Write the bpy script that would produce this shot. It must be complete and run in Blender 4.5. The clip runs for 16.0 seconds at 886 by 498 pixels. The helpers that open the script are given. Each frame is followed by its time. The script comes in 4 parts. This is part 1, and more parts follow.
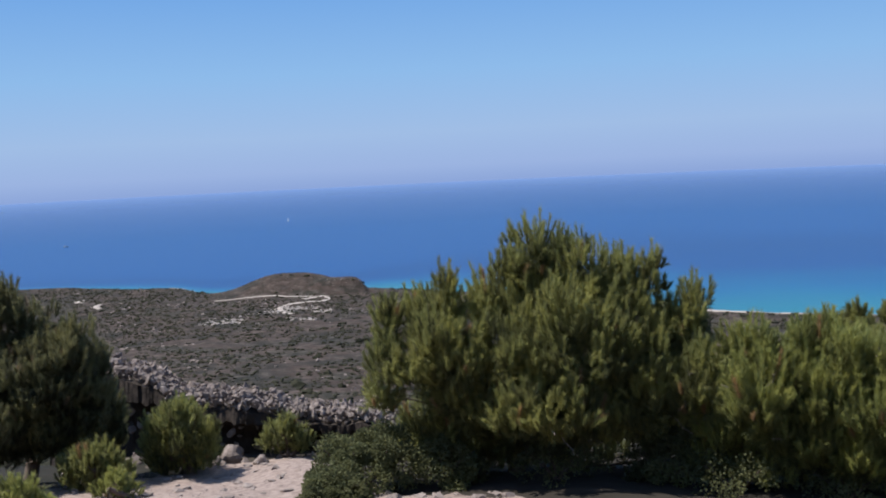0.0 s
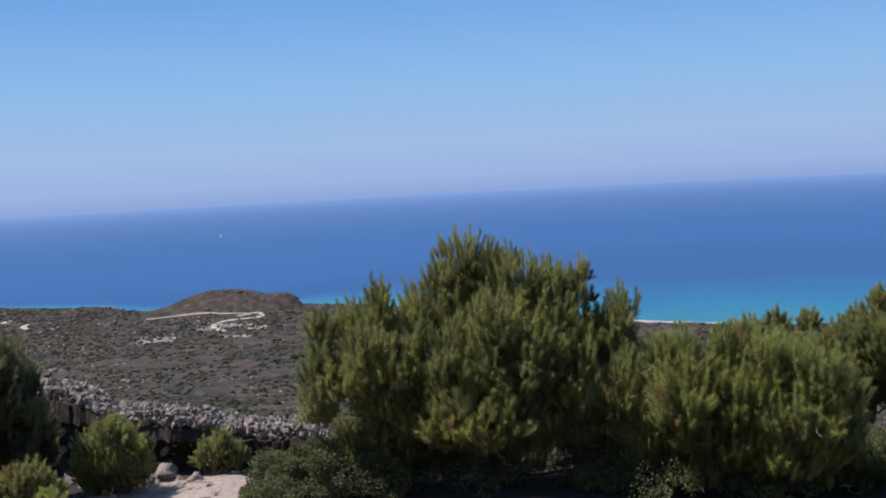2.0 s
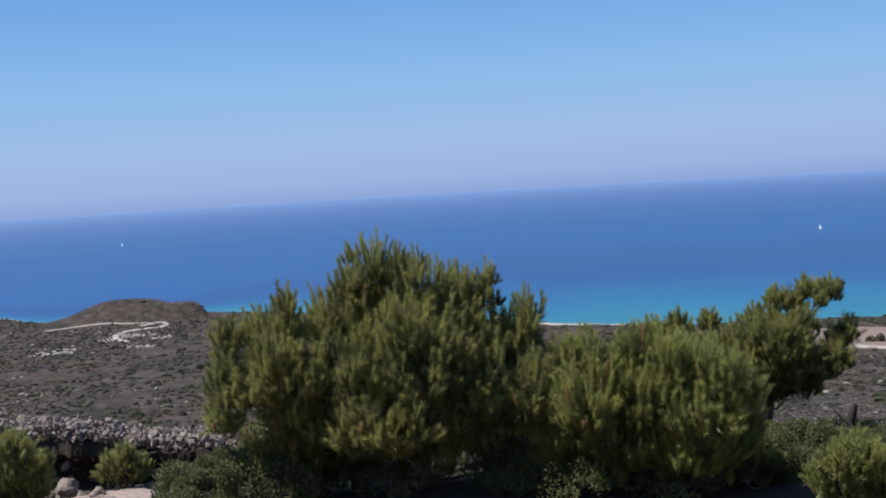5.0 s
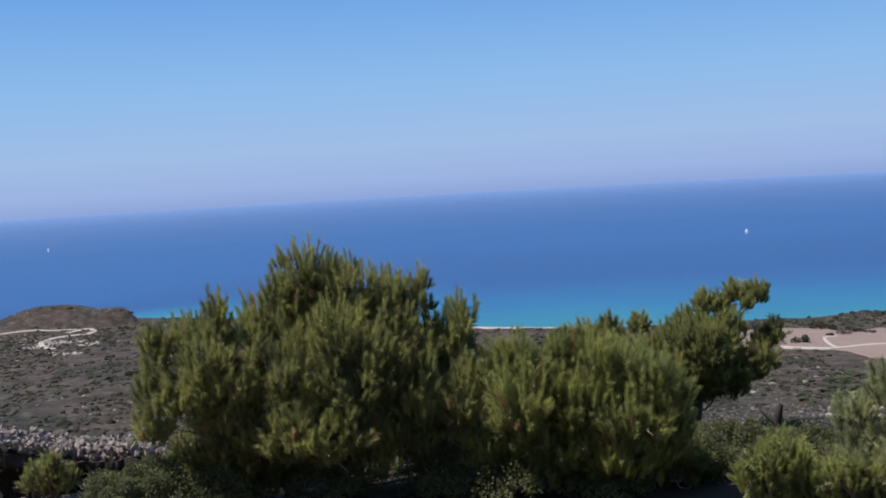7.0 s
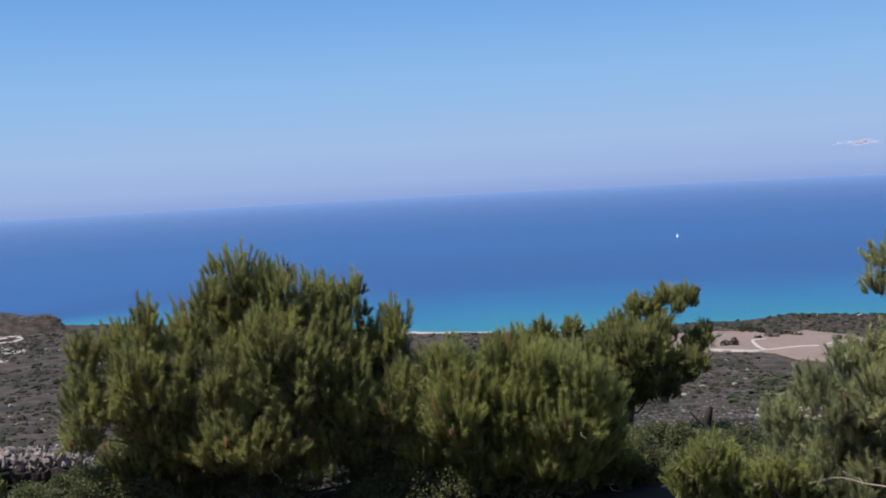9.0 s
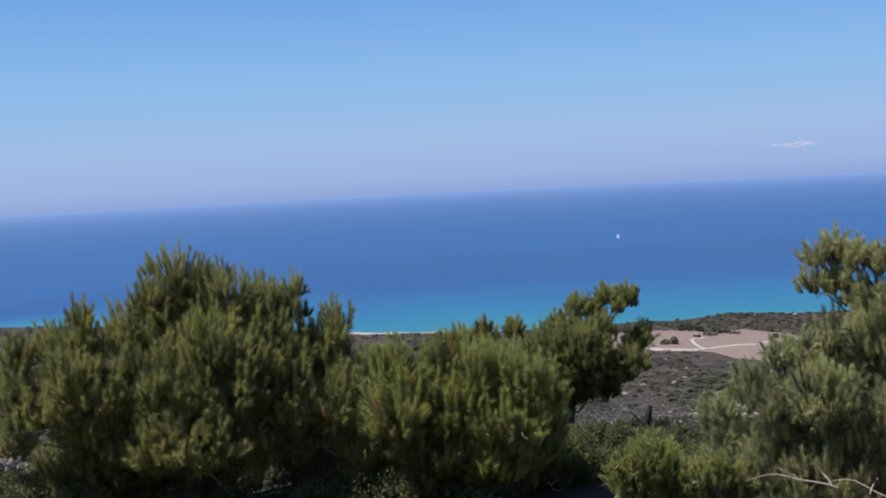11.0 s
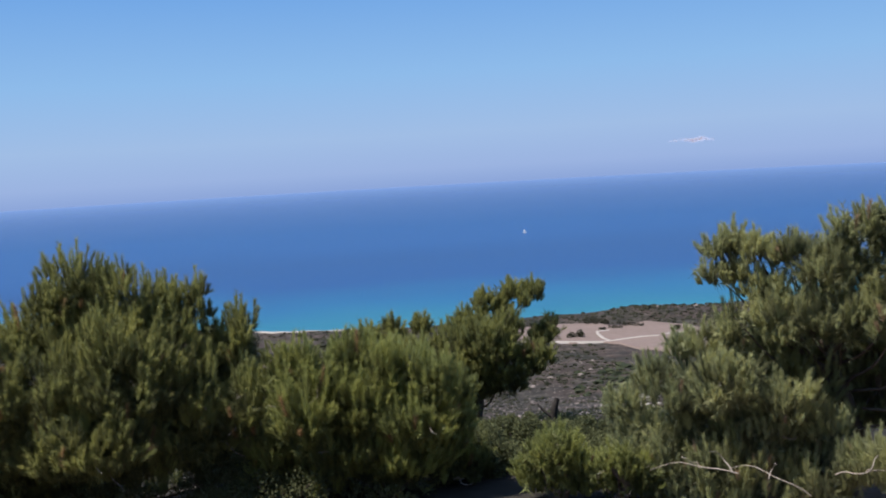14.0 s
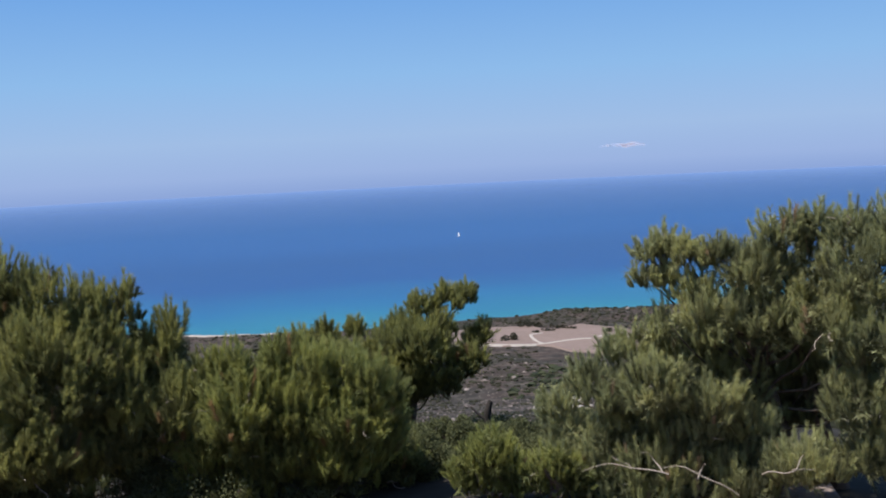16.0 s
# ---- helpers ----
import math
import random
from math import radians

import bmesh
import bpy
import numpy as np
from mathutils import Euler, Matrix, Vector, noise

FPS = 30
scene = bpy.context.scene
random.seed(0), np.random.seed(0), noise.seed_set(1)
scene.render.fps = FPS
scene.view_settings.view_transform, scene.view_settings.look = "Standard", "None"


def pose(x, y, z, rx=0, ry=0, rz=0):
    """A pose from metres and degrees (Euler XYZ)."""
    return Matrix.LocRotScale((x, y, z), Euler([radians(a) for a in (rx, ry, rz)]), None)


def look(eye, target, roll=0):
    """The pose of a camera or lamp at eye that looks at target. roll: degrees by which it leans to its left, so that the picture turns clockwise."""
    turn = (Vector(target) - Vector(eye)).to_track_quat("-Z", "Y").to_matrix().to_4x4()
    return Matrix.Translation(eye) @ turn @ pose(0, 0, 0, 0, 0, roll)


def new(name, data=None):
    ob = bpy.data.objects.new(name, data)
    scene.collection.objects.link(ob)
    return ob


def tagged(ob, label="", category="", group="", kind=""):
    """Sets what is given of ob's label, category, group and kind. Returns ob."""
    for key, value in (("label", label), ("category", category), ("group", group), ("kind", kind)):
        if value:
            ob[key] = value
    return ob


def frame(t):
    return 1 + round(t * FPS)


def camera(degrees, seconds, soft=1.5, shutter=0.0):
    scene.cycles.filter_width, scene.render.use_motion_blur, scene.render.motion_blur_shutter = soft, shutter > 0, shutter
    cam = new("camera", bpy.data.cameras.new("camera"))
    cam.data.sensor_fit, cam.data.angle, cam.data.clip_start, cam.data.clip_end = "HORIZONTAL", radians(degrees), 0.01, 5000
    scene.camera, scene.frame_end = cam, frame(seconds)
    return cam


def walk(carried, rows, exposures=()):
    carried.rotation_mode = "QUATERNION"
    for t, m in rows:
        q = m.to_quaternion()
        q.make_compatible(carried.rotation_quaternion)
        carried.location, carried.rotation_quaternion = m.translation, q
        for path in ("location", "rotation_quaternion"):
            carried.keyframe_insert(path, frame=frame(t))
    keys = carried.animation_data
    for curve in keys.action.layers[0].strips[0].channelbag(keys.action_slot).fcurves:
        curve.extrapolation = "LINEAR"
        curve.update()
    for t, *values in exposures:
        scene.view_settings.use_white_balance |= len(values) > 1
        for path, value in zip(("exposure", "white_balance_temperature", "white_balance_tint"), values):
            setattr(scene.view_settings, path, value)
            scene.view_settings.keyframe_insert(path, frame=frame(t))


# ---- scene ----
EYE = 1.6
cam = camera(44.78, 16.0, soft=1.9)
ROWS = [
    (0.0, -0.000, 0.000, -0.000, 85.09, 2.64, -0.11),
    (0.5, 0.017, -0.094, 0.009, 85.20, 2.73, -1.01),
    (1.0, 0.029, -0.153, 0.019, 85.36, 2.88, -1.94),
    (1.5, 0.035, -0.174, 0.018, 85.54, 2.98, -2.74),
    (2.0, 0.030, -0.175, 0.018, 85.68, 3.01, -3.62),
    (2.5, 0.031, -0.159, 0.020, 85.75, 3.11, -4.39),
    (3.0, 0.037, -0.160, 0.018, 85.79, 3.21, -5.23),
    (5.5, 0.034, -0.187, 0.021, 85.68, 3.28, -9.47),
    (6.0, 0.039, -0.191, 0.022, 85.69, 3.25, -10.36),
    (6.5, 0.041, -0.179, 0.021, 85.71, 3.25, -11.23),
    (7.0, 0.041, -0.174, 0.020, 85.72, 3.21, -12.16),
    (7.5, 0.045, -0.158, 0.018, 85.75, 3.15, -13.01),
    (8.0, 0.041, -0.154, 0.021, 85.75, 3.14, -13.95),
    (8.5, 0.048, -0.152, 0.021, 85.78, 3.09, -14.77),
    (9.0, 0.054, -0.161, 0.022, 85.80, 3.07, -15.63),
    (11.5, 0.080, -0.141, 0.017, 85.61, 2.88, -19.45),
    (12.0, 0.084, -0.138, 0.015, 85.54, 2.92, -20.28),
    (12.5, 0.087, -0.131, 0.016, 85.45, 3.00, -21.09),
    (13.0, 0.091, -0.129, 0.018, 85.36, 3.10, -21.96),
    (13.5, 0.098, -0.126, 0.012, 85.30, 3.16, -22.74),
    (14.0, 0.101, -0.120, 0.013, 85.22, 3.22, -23.63),
    (14.5, 0.114, -0.106, 0.008, 85.18, 3.16, -24.42),
    (15.0, 0.115, -0.105, 0.011, 85.15, 3.05, -25.32),
    (15.5, 0.118, -0.098, 0.005, 85.19, 2.94, -26.17),
    (16.0, 0.116, -0.100, 0.004, 85.21, 2.79, -27.11),
]
walk(cam, [(t, pose(x, y, EYE + z, tilt, lean, turn)) for t, x, y, z, tilt, lean, turn in ROWS])

# ---- light ----
SUN_AZ, SUN_EL = -86.0, 60.0       # degrees from the view's first direction, and above the sea
SEA = -118.4                       # the sea lies 120 m under the eye
world = bpy.data.worlds.new("sky")
scene.world = world
world.use_nodes = True
wn = world.node_tree.nodes
sky = wn.new("ShaderNodeTexSky")
sky.sky_type, sky.sun_disc = "NISHITA", False
sky.sun_elevation, sky.sun_rotation = radians(SUN_EL), radians(SUN_AZ)
sky.altitude, sky.air_density, sky.dust_density, sky.ozone_density = 150, 1.0, 0.3, 3.0
wl = world.node_tree.links
high = wn["Background"]
high.inputs["Strength"].default_value = 0.14
wl.new(sky.outputs[0], high.inputs["Color"])
# the sea haze: a pale lavender veil along the horizon that thins out upwards into blue
tc = wn.new("ShaderNodeTexCoord")
sep = wn.new("ShaderNodeSeparateXYZ")
wl.new(tc.outputs["Generated"], sep.inputs[0])
rise = wn.new("ShaderNodeMapRange")
rise.inputs["From Min"].default_value, rise.inputs["From Max"].default_value = -0.04, 0.36
wl.new(sep.outputs["Z"], rise.inputs["Value"])
veil = wn.new("ShaderNodeValToRGB")
HAZE = [(0.0, (0.245, 0.37, 0.70)), (0.04, (0.275, 0.395, 0.72)), (0.08, (0.345, 0.475, 0.785)), (0.16, (0.37, 0.535, 0.82)), (0.30, (0.285, 0.52, 0.86)), (0.55, (0.147, 0.372, 0.81)), (1.0, (0.095, 0.265, 0.70))]
while len(veil.color_ramp.elements) < len(HAZE):
    veil.color_ramp.elements.new(0.5)
for e, (p_, c_) in zip(veil.color_ramp.elements, HAZE):
    e.position, e.color = p_, (*c_, 1.0)
wl.new(rise.outputs[0], veil.inputs["Fac"])
low = wn.new("ShaderNodeBackground")
low.inputs["Strength"].default_value = 0.675
wl.new(veil.outputs["Color"], low.inputs["Color"])
lift = wn.new("ShaderNodeMapRange")
lift.interpolation_type = "SMOOTHSTEP"
lift.inputs["From Min"].default_value, lift.inputs["From Max"].default_value = 0.2, 0.6
wl.new(sep.outputs["Z"], lift.inputs["Value"])
both = wn.new("ShaderNodeMixShader")
wl.new(lift.outputs[0], both.inputs[0])
wl.new(low.outputs[0], both.inputs[1])
wl.new(high.outputs[0], both.inputs[2])
wl.new(both.outputs[0], wn["World Output"].inputs["Surface"])
sun = new("sun", bpy.data.lights.new("sun", "SUN"))
sun.data.energy, sun.data.angle, sun.data.color = 4.8, radians(0.53), (1.0, 0.95, 0.88)
ca, sa = math.cos(radians(SUN_EL)), math.sin(radians(SUN_EL))
SUN_DIR = Vector((math.sin(radians(SUN_AZ)) * ca, math.cos(radians(SUN_AZ)) * ca, sa))
sun.matrix_world = look(SUN_DIR * 50, (0, 0, 0))
scene.view_settings.exposure = 0.5


# ---- materials ----
def material(name):
    m = bpy.data.materials.new(name)
    m.use_nodes = True
    nt = m.node_tree
    return m, nt, nt.nodes["Principled BSDF"]


def nd(nt, kind, **inputs):
    n = nt.nodes.new(kind)
    for k, v in inputs.items():
        n.inputs[k].default_value = v
    return n


def noise_tex(nt, scale, detail=4.0, rough=0.6, coords="Object"):
    tc = nt.nodes.new("ShaderNodeTexCoord")
    n = nd(nt, "ShaderNodeTexNoise", Scale=scale, Detail=detail, Roughness=rough)
    nt.links.new(tc.outputs[coords], n.inputs["Vector"])
    return n


def ramp(nt, src, stops):
    r = nt.nodes.new("ShaderNodeValToRGB")
    els = r.color_ramp.elements
    while len(els) < len(stops):
        els.new(0.5)
    for e, (p, c) in zip(els, stops):
        e.position, e.color = p, (*c, 1.0)
    nt.links.new(src, r.inputs["Fac"])
    return r


def mix(nt, fac, a, b, mode="MIX"):
    m = nt.nodes.new("ShaderNodeMix")
    m.data_type, m.blend_type = "RGBA", mode
    for sock, v in ((m.inputs[0], fac), (m.inputs[6], a), (m.inputs[7], b)):
        if hasattr(v, "links") or hasattr(v, "node"):
            nt.links.new(v, sock)
        else:
            sock.default_value = v if isinstance(v, float) else (*v, 1.0)
    return m.outputs[2]


def bump(nt, p, src, strength, distance):
    b = nd(nt, "ShaderNodeBump", Strength=strength, Distance=distance)
    nt.links.new(src, b.inputs["Height"])
    nt.links.new(b.outputs[0], p.inputs["Normal"])


def earth(name, coarse, fine, stops_coarse, stops_fine, mixing=0.5, rough=0.95, relief=0.05):
    m, nt, p = material(name)
    a = noise_tex(nt, coarse, 6, 0.65)
    b = noise_tex(nt, fine, 5, 0.7)
    ca_ = ramp(nt, a.outputs["Fac"], stops_coarse)
    cb_ = ramp(nt, b.outputs["Fac"], stops_fine)
    nt.links.new(mix(nt, mixing, ca_.outputs[0], cb_.outputs[0]), p.inputs["Base Color"])
    p.inputs["Roughness"].default_value = rough
    p.inputs["Specular IOR Level"].default_value = 0.15
    bump(nt, p, b.outputs["Fac"], 0.6, relief)
    return m


def leaf(name, dark, light, dry, gloss=0.5):
    """Foliage: the tint of each shoot, a slow change over the crown, some light through the needles."""
    m, nt, p = material(name)
    at = nt.nodes.new("ShaderNodeAttribute")
    at.attribute_name = "tint"
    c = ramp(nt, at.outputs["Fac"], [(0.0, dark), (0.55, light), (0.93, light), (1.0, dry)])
    n = noise_tex(nt, 1.7, 3)
    v = ramp(nt, n.outputs["Fac"], [(0.3, (0.72, 0.76, 0.8)), (0.7, (1.2, 1.15, 1.0))])
    col = mix(nt, 1.0, c.outputs[0], v.outputs[0], "MULTIPLY")
    nt.links.new(col, p.inputs["Base Color"])
    p.inputs["Roughness"].default_value = gloss
    p.inputs["Specular IOR Level"].default_value = 0.25
    tr = nt.nodes.new("ShaderNodeBsdfTranslucent")
    nt.links.new(col, tr.inputs["Color"])
    ms = nd(nt, "ShaderNodeMixShader", Fac=0.45)
    nt.links.new(p.outputs[0], ms.inputs[1])
    nt.links.new(tr.outputs[0], ms.inputs[2])
    nt.links.new(ms.outputs[0], nt.nodes["Material Output"].inputs["Surface"])
    return m


SOIL = earth("scrub_soil", 0.022, 0.14, [(0.38, (0.016, 0.017, 0.012)), (0.46, (0.034, 0.028, 0.023)), (0.53, (0.068, 0.046, 0.038)), (0.62, (0.028, 0.027, 0.019))],
             [(0.4, (0.012, 0.012, 0.009)), (0.48, (0.028, 0.025, 0.021)), (0.56, (0.058, 0.047, 0.041)), (0.7, (0.135, 0.115, 0.103))], 0.5, relief=0.4)
GRAVEL = earth("limestone_gravel", 0.8, 14.0, [(0.3, (0.205, 0.152, 0.129)), (0.6, (0.281, 0.220, 0.194))],
               [(0.35, (0.122, 0.091, 0.076)), (0.6, (0.319, 0.262, 0.236))], 0.55, relief=0.03)
FIELD = earth("fallow_earth", 0.03, 0.3, [(0.3, (0.144, 0.106, 0.091)), (0.7, (0.198, 0.148, 0.129))],
              [(0.3, (0.137, 0.103, 0.087)), (0.7, (0.213, 0.160, 0.141))], 0.5, relief=0.1)
TRACK = earth("chalk_track", 0.1, 0.8, [(0.3, (0.289, 0.255, 0.228)), (0.7, (0.365, 0.327, 0.296))],
              [(0.3, (0.243, 0.213, 0.182)), (0.7, (0.380, 0.342, 0.312))], 0.5, relief=0.05)
ROCK = earth("limestone", 2.2, 14.0, [(0.3, (0.122, 0.095, 0.084)), (0.65, (0.281, 0.236, 0.213))],
             [(0.3, (0.099, 0.076, 0.068)), (0.65, (0.319, 0.274, 0.251))], 0.5, relief=0.02)
# rock colour with the wall face's shade put in; the crags share it
SHADED_ROCK = earth("shaded_cliff_rock", 0.3, 5.0, [(0.3, (0.019, 0.015, 0.013)), (0.65, (0.043, 0.034, 0.029))],
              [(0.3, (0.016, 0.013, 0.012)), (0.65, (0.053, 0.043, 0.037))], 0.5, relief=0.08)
BARK = earth("pine_bark", 6.0, 40.0, [(0.3, (0.07, 0.05, 0.04)), (0.7, (0.17, 0.13, 0.105))],
             [(0.3, (0.06, 0.045, 0.035)), (0.7, (0.2, 0.155, 0.125))], 0.5, relief=0.01)
TWIG = earth("dry_twig", 5.0, 40.0, [(0.3, (0.2, 0.16, 0.13)), (0.7, (0.34, 0.29, 0.25))],
             [(0.3, (0.2, 0.16, 0.13)), (0.7, (0.4, 0.34, 0.3))], 0.5, relief=0.004)
PINE = leaf("pine_needles", (0.1, 0.105, 0.052), (0.335, 0.34, 0.13), (0.36, 0.24, 0.13))
PINE_DARK = leaf("dark_pine_needles", (0.07, 0.071, 0.045), (0.215, 0.212, 0.11), (0.25, 0.18, 0.11))
PINE_GREY = leaf("silvery_pine_needles", (0.125, 0.13, 0.075), (0.425, 0.435, 0.225), (0.42, 0.31, 0.21))
PINE_YOUNG = leaf("young_pine_needles", (0.11, 0.12, 0.052), (0.36, 0.375, 0.13), (0.36, 0.24, 0.13))
MASTIC = leaf("mastic_leaves", (0.05, 0.056, 0.03), (0.145, 0.155, 0.075), (0.18, 0.155, 0.11), 0.8)
SCRUB = leaf("scrub_leaves", (0.028, 0.031, 0.02), (0.056, 0.056, 0.037), (0.085, 0.072, 0.055), 0.9)
GULLY = leaf("gully_leaves", (0.03, 0.04, 0.022), (0.066, 0.076, 0.04), (0.085, 0.08, 0.055), 0.8)
DARK_WOOD = earth("dark_wood", 6.0, 40.0, [(0.3, (0.02, 0.018, 0.016)), (0.7, (0.05, 0.043, 0.038))], [(0.3, (0.02, 0.018, 0.016)), (0.7, (0.06, 0.05, 0.045))], 0.5, relief=0.01)


# ---- helpers for meshes ----
rng = np.random.default_rng(7)


def hash2(ix, iy, seed):
    h = (ix * 374761393 + iy * 668265263 + seed * 974711) & 0x7FFFFFFF
    h = ((h ^ (h >> 13)) * 1274126177) & 0x7FFFFFFF
    return ((h ^ (h >> 16)) & 0xFFFF) / 65535.0


def vnoise(x, y, seed=0):
    x, y = np.asarray(x, float), np.asarray(y, float)
    ix, iy = np.floor(x).astype(np.int64), np.floor(y).astype(np.int64)
    fx, fy = x - ix, y - iy
    fx, fy = fx * fx * (3 - 2 * fx), fy * fy * (3 - 2 * fy)
    a, b = hash2(ix, iy, seed), hash2(ix + 1, iy, seed)
    c, d = hash2(ix, iy + 1, seed), hash2(ix + 1, iy + 1, seed)
    return (a + (b - a) * fx) * (1 - fy) + (c + (d - c) * fx) * fy - 0.5


def fbm(x, y, octaves=4, seed=0):
    return sum(vnoise(np.asarray(x) * 2 ** k, np.asarray(y) * 2 ** k, seed + k) * 0.5 ** k for k in range(octaves))


def mesh_object(name, co, faces, mat, smooth=False, tint=None):
    """A mesh from an array of points and an array of triangles or quads."""
    co, faces = np.asarray(co, np.float32), np.asarray(faces, np.int32)
    me = bpy.data.meshes.new(name)
    k = faces.shape[1]
    me.vertices.add(len(co))
    me.vertices.foreach_set("co", co.ravel())
    me.loops.add(faces.size)
    me.loops.foreach_set("vertex_index", faces.ravel())
    me.polygons.add(len(faces))
    me.polygons.foreach_set("loop_start", np.arange(0, faces.size, k, dtype=np.int32))
    me.update(calc_edges=True)
    me.polygons.foreach_set("use_smooth", np.full(len(faces), smooth))
    if tint is not None:
        me.attributes.new("tint", "FLOAT", "POINT").data.foreach_set("value", np.asarray(tint, np.float32))
    me.materials.append(mat)
    return new(name, me)


def part(name, bm_or_ob, mat, parent, label=""):
    if isinstance(bm_or_ob, bmesh.types.BMesh):
        me = bpy.data.meshes.new(name)
        bm_or_ob.to_mesh(me)
        bm_or_ob.free()
        me.materials.append(mat)
        ob = new(name, me)
    else:
        ob = bm_or_ob
    ob.parent = parent
    return tagged(ob, label)


def empty(name, m):
    ob = new(name)
    ob.matrix_world = m
    return ob


def grid_faces(n, m, closed=False):
    """Quads of a grid of n rows of m points."""
    i, j = np.meshgrid(np.arange(n - 1), np.arange(m if closed else m - 1), indexing="ij")
    j2 = (j + 1) % m
    return np.stack([i * m + j, i * m + j2, (i + 1) * m + j2, (i + 1) * m + j], -1).reshape(-1, 4)


def tube(points, radii, sides=6):
    """A tapered tube along points: its points and quads."""
    pts = np.asarray(points, float)
    tang = np.gradient(pts, axis=0)
    tang /= np.linalg.norm(tang, axis=1)[:, None] + 1e-9
    ref = np.where(np.abs(tang[:, 2:3]) > 0.9, np.array([[1.0, 0, 0]]), np.array([[0, 0, 1.0]]))
    u = np.cross(tang, ref)
    u /= np.linalg.norm(u, axis=1)[:, None]
    v = np.cross(tang, u)
    a = np.linspace(0, 2 * np.pi, sides, endpoint=False)
    ring = u[:, None, :] * np.cos(a)[None, :, None] + v[:, None, :] * np.sin(a)[None, :, None]
    co = pts[:, None, :] + ring * np.asarray(radii)[:, None, None]
    return co.reshape(-1, 3), grid_faces(len(pts), sides, True)


# ---- the ground: one sheet from the viewpoint down to the sea and under it ----
COAST_AZ = [-180, -90, -40, -20, -14, -12.5, -11, -3, 5, 14, 27, 33, 37, 45, 60, 90, 180]
COAST_R = [4000, 2500, 1300, 1175, 1090, 1035, 1030, 985, 890, 768, 765, 790, 800, 850, 1000, 2500, 4000]
FALL_R = [0, 4, 8.5, 14.0, 15.5, 30, 100, 300, 450, 700, 1000, 1400]
FALL_Z = [0, 0, -1.6, -2.1, -2.3, -7.5, -26, -73, -102, -111, -114.0, -115.5]


def coast(az):
    return np.interp(az, COAST_AZ, COAST_R)


def polar(x, y):
    return np.hypot(x, y), np.degrees(np.arctan2(x, y))


def hump(x, y, az, r, wide, deep, high, flat=2.0):
    """A rounded hill with its centre at a bearing and distance; a high flat gives a table with steep sides."""
    cx, cy = r * math.sin(radians(az)), r * math.cos(radians(az))
    s, c = math.sin(radians(az)), math.cos(radians(az))
    u = ((x - cx) * c - (y - cy) * s) / wide
    v = ((x - cx) * s + (y - cy) * c) / deep
    return high * np.exp(-(np.abs(u) ** flat + np.abs(v) ** flat))


def height(x, y):
    x, y = np.asarray(x, float), np.asarray(y, float)
    r, az = polar(x, y)
    rc = coast(az)
    z = np.interp(r, FALL_R, FALL_Z)
    far = np.clip((r - 40) / 200, 0, 1)
    z = z + far * (3.5 * fbm(x / 130, y / 130, 5, 3))
    z = z + np.clip((r - 9) / 30, 0, 1) * (1 - far) * 0.8 * fbm(x / 6, y / 6, 4, 5)
    z = z + np.clip(r / 6, 0, 1) * 0.10 * fbm(x / 1.3, y / 1.3, 4, 9)
    z = z + np.maximum(hump(x, y, -5.9, 972, 25, 40, 11.0, 9.0), hump(x, y, -8.15, 985, 46, 46, 16.8, 2.9))
    z = z + hump(x, y, 33.9, 738, 27, 34, 4.6, 2.0) + hump(x, y, 31.8, 715, 22, 22, 1.4, 2.0) + hump(x, y, 42.5, 770, 50, 30, 3, 2.0)
    # the shore: a beach that slides under the water
    edge = np.clip((rc + 22 * fbm(x / 60, y / 60, 3, 21) - r) / 28, -1.2, 1)
    z = np.where(edge < 1, SEA + edge * np.maximum(z - SEA, 1.5) * np.where(edge > 0, 1, 0) + np.minimum(edge, 0) * 6, z)
    # behind the viewpoint the mountain rises
    back = np.clip((np.abs(az) - 75) / 45, 0, 1)
    back = back * back * (3 - 2 * back)
    return z * (1 - back) + back * (np.maximum(r - 5, 0) * 0.28)


def build_ground():
    az = np.concatenate([np.arange(-178, -32, 4.0), np.arange(-32, 60, 0.2), np.arange(60, 182, 4.0)])
    r = np.concatenate([[0.01, 1, 2, 3], np.geomspace(4, 450, 150), np.linspace(456, 1300, 130), [1500, 2000, 3000, 4200]])
    a, rr = np.meshgrid(np.radians(az), r)
    x, y = rr * np.sin(a), rr * np.cos(a)
    co = np.stack([x, y, height(x, y)], -1).reshape(-1, 3)
    f = grid_faces(len(r), len(az), True)[:, ::-1]
    ob = mesh_object("ground", co, f, SOIL, True)
    return tagged(ob, "brown scrubby hillside falling to a coastal plain and the sea", "ground", kind="structure")


build_ground()


def draped(name, label, category, mat, az0, az1, n, r_in, r_out, m, lift=0.05, tuck=0.12, wobble=0.0):
    """A sheet of other earth laid on the ground between two distances along a range of bearings, its rim tucked in."""
    az = np.linspace(az0, az1, n)
    s = np.linspace(0, 1, m)
    ri, ro = np.interp(az, *r_in), np.interp(az, *r_out)
    ri = ri * (1 + wobble * fbm(az * 0.9, az * 0 + 3.3, 4, 31))
    ro = ro * (1 + wobble * fbm(az * 0.9, az * 0 + 8.1, 4, 33))
    rr = ri[:, None] + (ro - ri)[:, None] * s[None, :]
    a = np.radians(az)[:, None] + 0 * rr
    x, y = rr * np.sin(a), rr * np.cos(a)
    z = height(x, y) + lift
    rim = np.minimum(np.minimum(s, 1 - s)[None, :] * m, np.minimum(np.arange(n), np.arange(n)[::-1])[:, None])
    z = z - tuck * (rim < 0.5)
    ob = mesh_object(name, np.stack([x, y, z], -1).reshape(-1, 3), grid_faces(n, m), mat, True)
    return tagged(ob, label, category, kind="structure")


